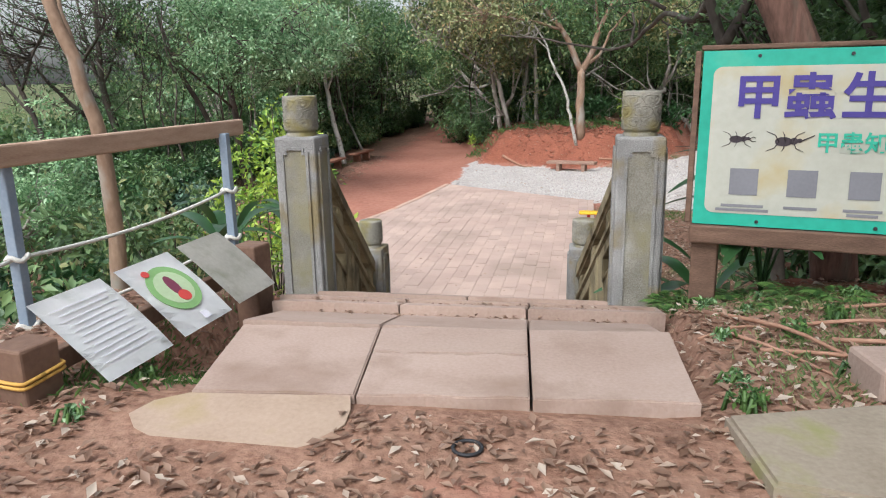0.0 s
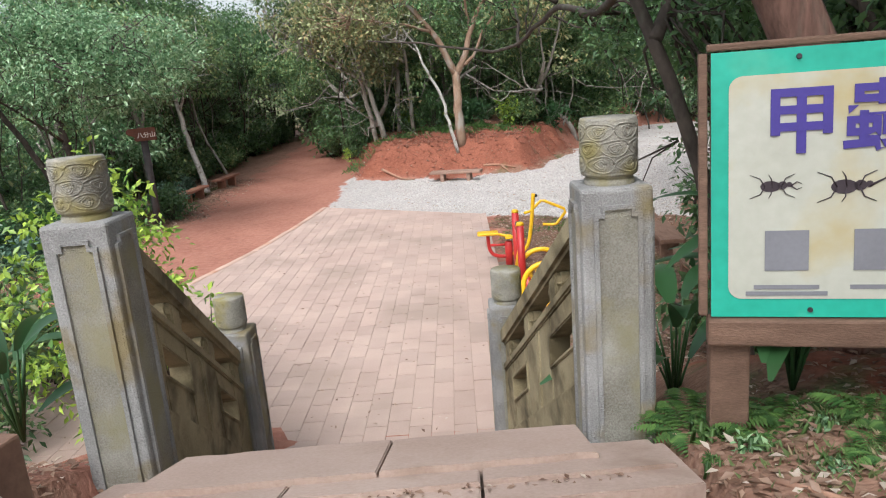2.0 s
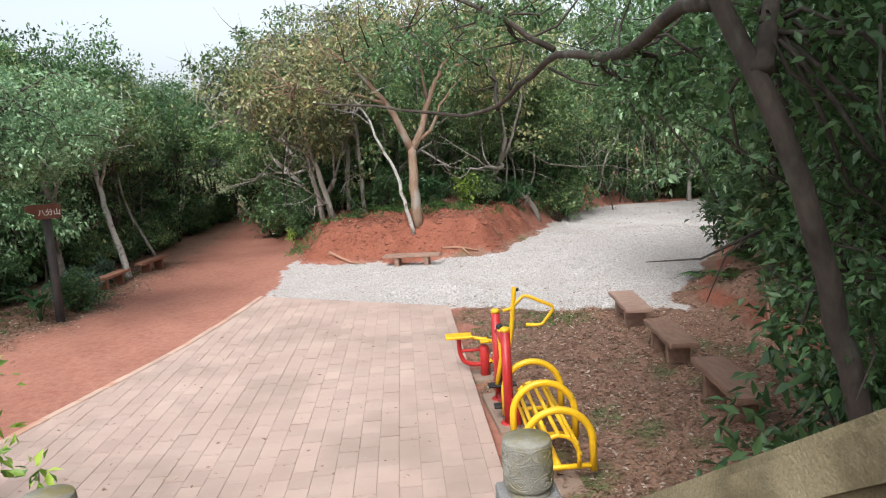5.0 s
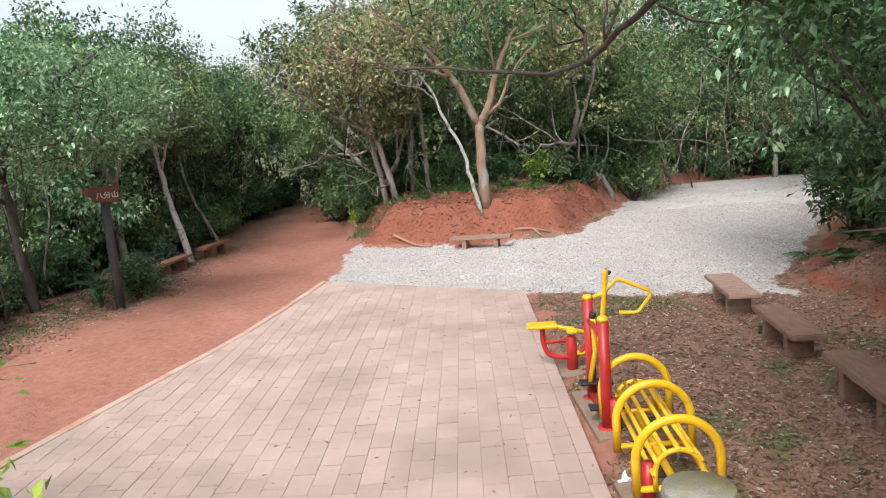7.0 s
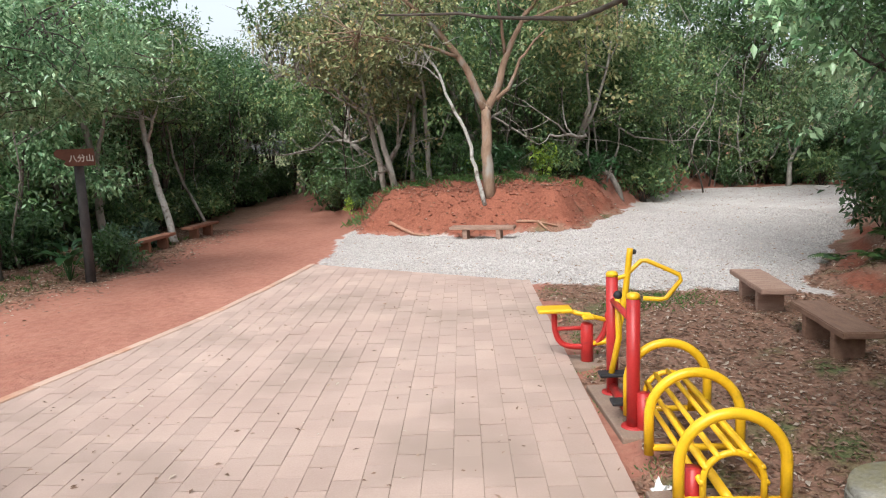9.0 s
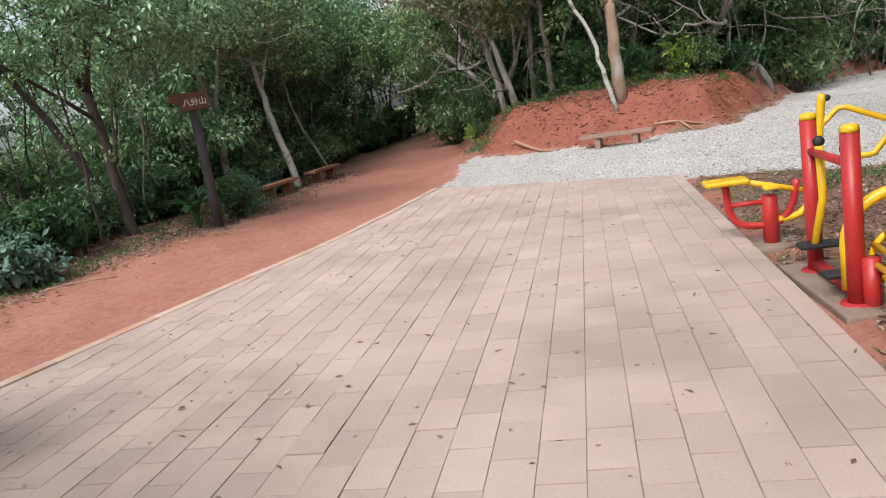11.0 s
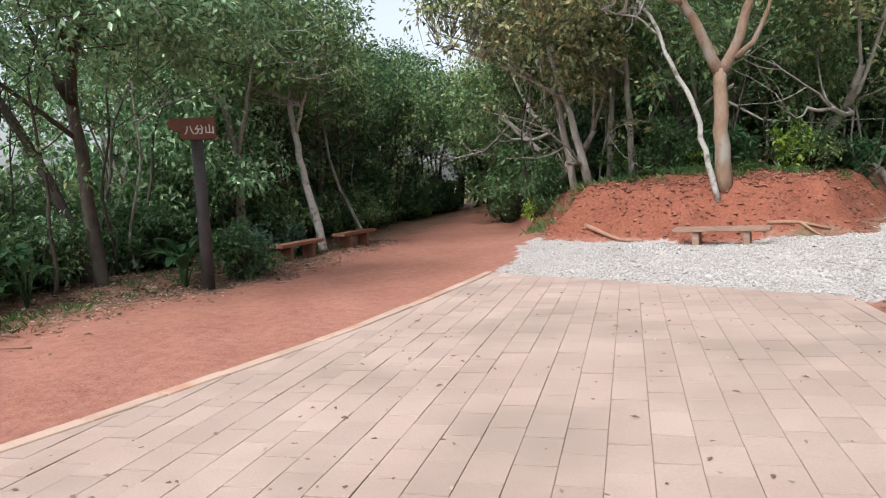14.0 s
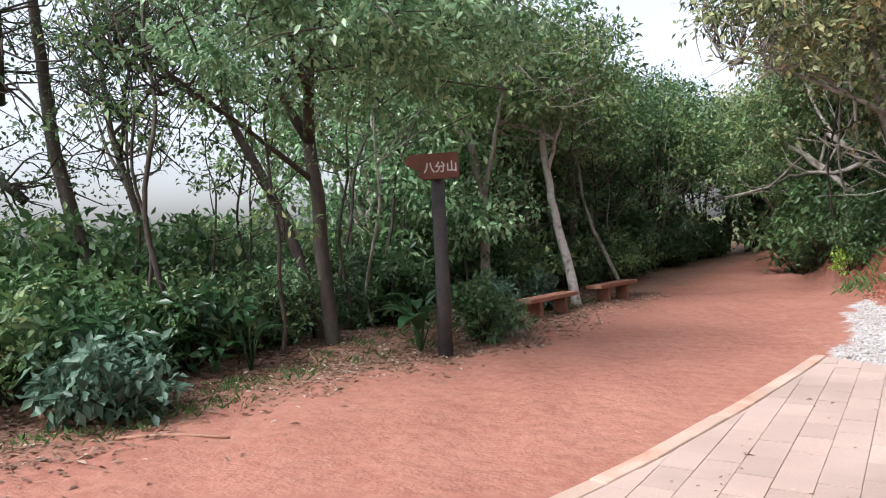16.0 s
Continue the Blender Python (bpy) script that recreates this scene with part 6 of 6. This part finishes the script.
def scatter_flat(name, spots, size, material, label, seed, lift=0.012, tilt=0.25, width=0.45):
    rng = np.random.default_rng(seed)
    p = np.array(spots)
    z = height(p[:, 0], p[:, 1]) + lift
    pos = np.column_stack([p[:, :2], z]) if p.shape[1] == 2 else p
    n = len(pos)
    a = rng.random(n) * 2 * math.pi
    axis = np.column_stack([np.cos(a), np.sin(a), rng.normal(size=n) * tilt])
    normal = np.column_stack([rng.normal(size=(n, 2)) * tilt, np.ones(n)])
    s = size * (0.5 + 0.9 * rng.random(n))
    return tagged(link(name, leaf_mesh(name, pos, axis, normal, s, s * width), material), label, "litter", kind="stuff")


rs = np.random.default_rng(9)
cand = np.column_stack([rs.uniform(-3.2, 3.2, 30000), rs.uniform(0.2, 6.0, 30000)])
g, lt, gr, rw = zones(cand[:, 0], cand[:, 1])
on = (cand[:, 0] > -1.8) & (cand[:, 0] < 0.36) & (cand[:, 1] > 2.8)
on |= (cand[:, 0] > -1.85) & (cand[:, 0] < -0.95) & (cand[:, 1] > 2.42)
keep = (rs.random(len(cand)) < (0.06 + 0.75 * lt)) & ~on
scatter_flat("fallen_leaves", cand[keep], 0.055, L_LITTER, "dry brown fallen leaves round the landing", 1)
# debris caught along the lapped slab edges
dy = np.concatenate([rs.uniform(-0.05, 0.0, 90), rs.uniform(-0.05, 0.0, 90)])
dx = rs.uniform(-1.75, 0.2, 180)
first = np.arange(180) < 90
dyy = np.where(first, 4.45, 4.65) + dy + 0.09 * (dx + 0.75)
dz = np.where(first, 2.085 - (dyy - 3.723) * 0.27, 1.952 - (dyy - 4.45) * 0.25) + 0.008
scatter_flat("fallen_leaves", np.column_stack([dx, dyy, dz]), 0.035, L_LITTER, "dry leaf scraps caught along the slab edges", 8)
cand = np.column_stack([rs.uniform(0.25, 6.5, 60000), rs.uniform(8.3, 22, 60000)])
g, lt, gr, rw = zones(cand[:, 0], cand[:, 1])
scatter_flat("fallen_leaves", cand[rs.random(len(cand)) < 0.62 * lt * (1 - g) + 0.012], 0.065, L_LITTER, "dry brown fallen leaves under the benches", 2)
cand = np.column_stack([rs.uniform(-11.2, -7.4, 40000), rs.uniform(12, 30, 40000)])
g, lt, gr, rw = zones(cand[:, 0], cand[:, 1])
scatter_flat("fallen_leaves", cand[rs.random(len(cand)) < 0.7 * lt + 0.012], 0.075, L_LITTER, "dry brown fallen leaves along the path edge", 3)
cand = np.column_stack([rs.uniform(-4.5, 4.5, 9000), rs.uniform(24.8, 31, 9000)])
mi = mound_in(cand[:, 0], cand[:, 1])
scatter_flat("fallen_leaves", cand[(mi > 0) & (rs.random(len(cand)) < 0.22 + 0.35 * (mi > 1.0))], 0.09, L_LITTER, "dry fallen leaves on the red mound", 4)
cand = np.column_stack([rs.uniform(-6, 0.2, 620), rs.uniform(8.6, 20, 620)])
cand = cand[(cand[:, 0] > curb_x(cand[:, 1]) + 0.2)]
scatter_flat("fallen_leaves", np.column_stack([cand, np.full(len(cand), 0.044)]), 0.05, L_LITTER, "a few dry leaves on the pavers", 5)
cand = np.column_stack([rs.uniform(-4, 13, 6500), rs.uniform(18.5, 38, 6500)])
g, lt, gr, rw = zones(cand[:, 0], cand[:, 1])
scatter_flat("fallen_leaves", cand[(g > 0.6) & (rs.random(len(cand)) < 0.5)], 0.08, L_LITTER, "scattered dry leaves on the gravel", 7)


def grass(name, cand, seed, ln, label, material=L_GRASS):
    rng = np.random.default_rng(seed)
    n = len(cand)
    pos = np.column_stack([cand, height(cand[:, 0], cand[:, 1]) - 0.005])
    a = rng.random(n) * 2 * math.pi
    axis = np.column_stack([np.cos(a) * 0.8, np.sin(a) * 0.8, 0.5 + rng.random(n)])
    s = ln * (0.5 + rng.random(n))
    return tagged(link(name, leaf_mesh(name, pos, axis, np.column_stack([-np.sin(a), np.cos(a), np.ones(n) * 0.3]), s, s * 0.16 + 0.004), material), label, "grass", kind="stuff")


def patches(centres, per, spread, seed):
    rng = np.random.default_rng(seed)
    c = np.repeat(np.array(centres), per, 0)
    return c + rng.normal(size=c.shape) * spread


grass("grass", patches([(0.7 + 0.9 * rs.random(), 3.2 + 2.0 * rs.random()) for _ in range(70)], 34, 0.10, 1), 1, 0.04, "short grass and weeds beside the landing")
grass("grass", patches([(-1.85 - 0.5 * rs.random(), 2.6 + 2.6 * rs.random()) for _ in range(60)], 34, 0.09, 2), 2, 0.05, "short grass beside the leaflet stand", L_FERN)
grass("grass", patches([(0.35 + 0.25 * rs.random(), 9 + 10 * rs.random()) for _ in range(40)], 26, 0.07, 3), 3, 0.045, "grass tufts along the paver edge")
grass("grass", patches([(1.5 + 2.2 * rs.random(), 9 + 4.5 * rs.random()) for _ in range(60)], 26, 0.16, 4), 4, 0.035, "thin grass on the leaf litter")
grass("grass", patches([(-9.0 - 0.9 * rs.random(), 15 + 13 * rs.random()) for _ in range(75)], 26, 0.14, 5), 5, 0.09, "weeds along the path edge", L_FERN)
grass("grass", patches([(1.2 + 1.6 * rs.random(), 18.2 - 0.9 * rs.random()) for _ in range(26)], 26, 0.16, 6), 6, 0.06, "thin grass at the gravel edge", L_FERN)
grass("grass", patches([(-4.5 + 7 * rs.random(), 27.6 + 1.8 * rs.random()) for _ in range(60)], 22, 0.2, 7), 7, 0.17, "tall grass on the mound", L_FERN)


def gravel_stones(n, seed):
    rng = np.random.default_rng(seed)
    c = np.column_stack([rng.uniform(-4, 9, n * 3), rng.uniform(18.2, 29, n * 3)])
    c = c[zones(c[:, 0], c[:, 1])[0] > 0.55][:n]
    n = len(c)
    z = height(c[:, 0], c[:, 1])
    base = np.array([(1, 0, 0), (-1, 0, 0), (0, 1, 0), (0, -1, 0), (0, 0, 1), (0, 0, -0.6)], float)
    s = 0.009 + 0.014 * rng.random((n, 1, 3))
    v = base[None] * s + rng.normal(size=(n, 6, 3)) * 0.004
    a = rng.random(n) * 6.28
    rot = np.stack([np.stack([np.cos(a), -np.sin(a)], -1), np.stack([np.sin(a), np.cos(a)], -1)], 1)
    v[:, :, :2] = np.einsum("nij,nkj->nki", rot, v[:, :, :2])
    v += np.column_stack([c, z + 0.008])[:, None]
    f = np.array([(0, 2, 4), (2, 1, 4), (1, 3, 4), (3, 0, 4), (2, 0, 5), (1, 2, 5), (3, 1, 5), (0, 3, 5)])
    tri = (np.arange(n)[:, None, None] * 6 + f[None]).reshape(-1)
    me = bpy.data.meshes.new("gravel")
    me.vertices.add(6 * n)
    me.vertices.foreach_set("co", v.reshape(-1))
    me.loops.add(len(tri))
    me.loops.foreach_set("vertex_index", tri.astype(np.int32))
    me.polygons.add(len(tri) // 3)
    me.polygons.foreach_set("loop_start", np.arange(0, len(tri), 3, dtype=np.int32))
    me.update(calc_edges=True)
    m = mat("gravel_stone", (0.38, 0.345, 0.32), (0.56, 0.53, 0.50), 30, 0.9, 0.2, 60, jitter=0.2)
    return tagged(link("gravel", me, m), "pale angular gravel stones", "gravel", kind="stuff")


gravel_stones(34000, 5)


def clods(n, seed):
    """Loose lumps of red earth on the mound."""
    rng = np.random.default_rng(seed)
    c = np.column_stack([rng.uniform(-5, 5.5, n * 3), rng.uniform(25, 30, n * 3)])
    m = mound_in(c[:, 0], c[:, 1])
    c = c[(m > 0.05) & (m < 2.6)][:n]
    bm_v, bm_f = [], []
    base = [(1, 0, 0), (-1, 0, 0), (0, 1, 0), (0, -1, 0), (0, 0, 0.8), (0, 0, -0.6)]
    tri = [(0, 2, 4), (2, 1, 4), (1, 3, 4), (3, 0, 4), (2, 0, 5), (1, 2, 5), (3, 1, 5), (0, 3, 5)]
    zs = height(c[:, 0], c[:, 1])
    for (x, y), z in zip(c, zs):
        o, a = len(bm_v), rng.uniform(0.012, 0.055) * rng.random() + 0.012
        bm_v += [(x + a * (u + 0.3 * rng.normal()), y + a * (v + 0.3 * rng.normal()), z + a * (w * 0.8 + 0.15)) for u, v, w in base]
        bm_f += [tuple(i + o for i in f) for f in tri]
    me = bpy.data.meshes.new("earth_clods")
    me.from_pydata(bm_v, [], bm_f)
    m = mat("red_clod", (0.17, 0.055, 0.034), (0.33, 0.135, 0.09), 20, 0.95, 0.3, 60, jitter=0.25)
    return tagged(link("earth_clods", me, m), "loose red earth clods on the mound", "earth", kind="stuff")


clods(2600, 12)

# ---------- curb and pavers ----------
curb = thing("curb", -5, 15, 0, 0, "low curb of pinkish stone blocks round the plaza", "curb", kind="structure")
line = curve(CURB, 120)
d = np.concatenate([[0], np.cumsum(np.linalg.norm(np.diff(line, axis=0), axis=1))])


def along(s):
    return np.array([np.interp(s, d, line[:, 0]), np.interp(s, d, line[:, 1])])


s = 0.0
rng = np.random.default_rng(6)
curb_mesh = bpy.data.meshes.new("curb_stone")
bm = box(bmesh.new(), 0.13, 0.594, 0.17, z=-0.12, bevel=0.012)
bm.to_mesh(curb_mesh)
bm.free()
curb_mesh.materials.append(M_CURB)
while s < d[-1] - 0.6:
    a, b = along(s), along(s + 0.6)
    m = (a + b) / 2
    c = link("curb_stone", curb_mesh, None, curb)
    c.matrix_local = pose(m[0] + 5 - 0.06, m[1] - 15, 0.004 + rng.normal() * 0.003, rng.normal() * 0.3, rng.normal() * 0.6, math.degrees(math.atan2(b[1] - a[1], b[0] - a[0])) + 90)
    s += 0.6

PW, PL = 0.222, 0.385


def paver_mesh(w, ln):
    bm = box(bmesh.new(), w - 0.004, ln - 0.009, 0.05, z=-0.022)
    top = [e for e in bm.edges if all(v.co.z > 0.02 for v in e.verts)]
    bmesh.ops.bevel(bm, geom=top, offset=0.002, segments=1, affect="EDGES")
    me = bpy.data.meshes.new("paver")
    bm.to_mesh(me)
    bm.free()
    me.materials.append(M_PAVER)
    return me


def clip(poly, px, py, nx, ny):
    """Keep the part of a polygon on the inner side of a line."""
    out = []
    for k in range(len(poly)):
        a, b = poly[k], poly[(k + 1) % len(poly)]
        da, db = (a[0] - px) * nx + (a[1] - py) * ny, (b[0] - px) * nx + (b[1] - py) * ny
        if da >= 0:
            out.append(a)
        if da * db < 0:
            f = da / (da - db)
            out.append((a[0] + (b[0] - a[0]) * f, a[1] + (b[1] - a[1]) * f))
    return out


whole = paver_mesh(PW, PL)
near, verts_far, faces_far = 0, [], []
src = [tuple(v.co) for v in whole.vertices]
src_f = [tuple(p.vertices) for p in whole.polygons]
rng = np.random.default_rng(8)
x = EDGE_X - 0.15 - PW / 2
col = 0
while x > -7.9:
    y = 8.05 + (0.5 if col % 2 else 0.0) * PL + 0.03 * rng.normal() - PL / 2
    while y < 23:
        y += PL
        z = 0.012 + rng.normal() * 0.0016
        tilt = (rng.normal() * 0.25, rng.normal() * 0.25, rng.normal() * 0.2)
        inside = x - PW / 2 > max(curb_x(y - PL / 2), curb_x(y + PL / 2)) + 0.01 and y + PL / 2 < far_y(x + PW / 2)
        if inside:
            if near < 300 and -3.4 < x < -0.4 and 10.2 < y < 16.0:
                near += 1
                c = link("paver", whole, None, plaza)
                c.matrix_local = pose(x, y - 8, z, *tilt)
            else:
                m = pose(x, y - 8, z, *tilt)
                o = len(verts_far)
                verts_far += [tuple(m @ Vector(v)) for v in src]
                faces_far += [tuple(i + o for i in f) for f in src_f]
            continue
        a, b2 = PW / 2 - 0.002, PL / 2 - 0.002
        poly = [(x - a, y - b2), (x + a, y - b2), (x + a, y + b2), (x - a, y + b2)]
        c0, c1 = curb_x(y - 0.4), curb_x(y + 0.4)
        ln = math.hypot(c1 - c0, 0.8)
        poly = clip(poly, float(curb_x(y)) + 0.008, y, 0.8 / ln, -(c1 - c0) / ln)
        if len(poly) > 2:
            poly = clip(poly, x, far_y(x) - 0.01, -0.5, -0.866)
        if len(poly) > 2:
            o, n = len(verts_far), len(poly)
            verts_far += [(u, v - 8, z + 0.028) for u, v in poly] + [(u, v - 8, -0.02) for u, v in poly]
            faces_far.append(tuple(range(o, o + n)))
            faces_far += [(o + k, o + n + k, o + n + (k + 1) % n, o + (k + 1) % n) for k in range(n)]
    col += 1
    x -= PW
me = bpy.data.meshes.new("pavers")
me.from_pydata(verts_far, [], faces_far)
tagged(link("pavers", me, M_PAVER, plaza), kind="stuff")
border = paver_mesh(0.15, 0.6)
y = 8.3
while y < 19.3:
    c = link("border_stone", border, None, plaza)
    c.matrix_local = pose(EDGE_X - 0.074, y - 8, 0.014 + rng.normal() * 0.002, rng.normal() * 0.3, rng.normal() * 0.3, rng.normal() * 0.2)
    y += 0.602
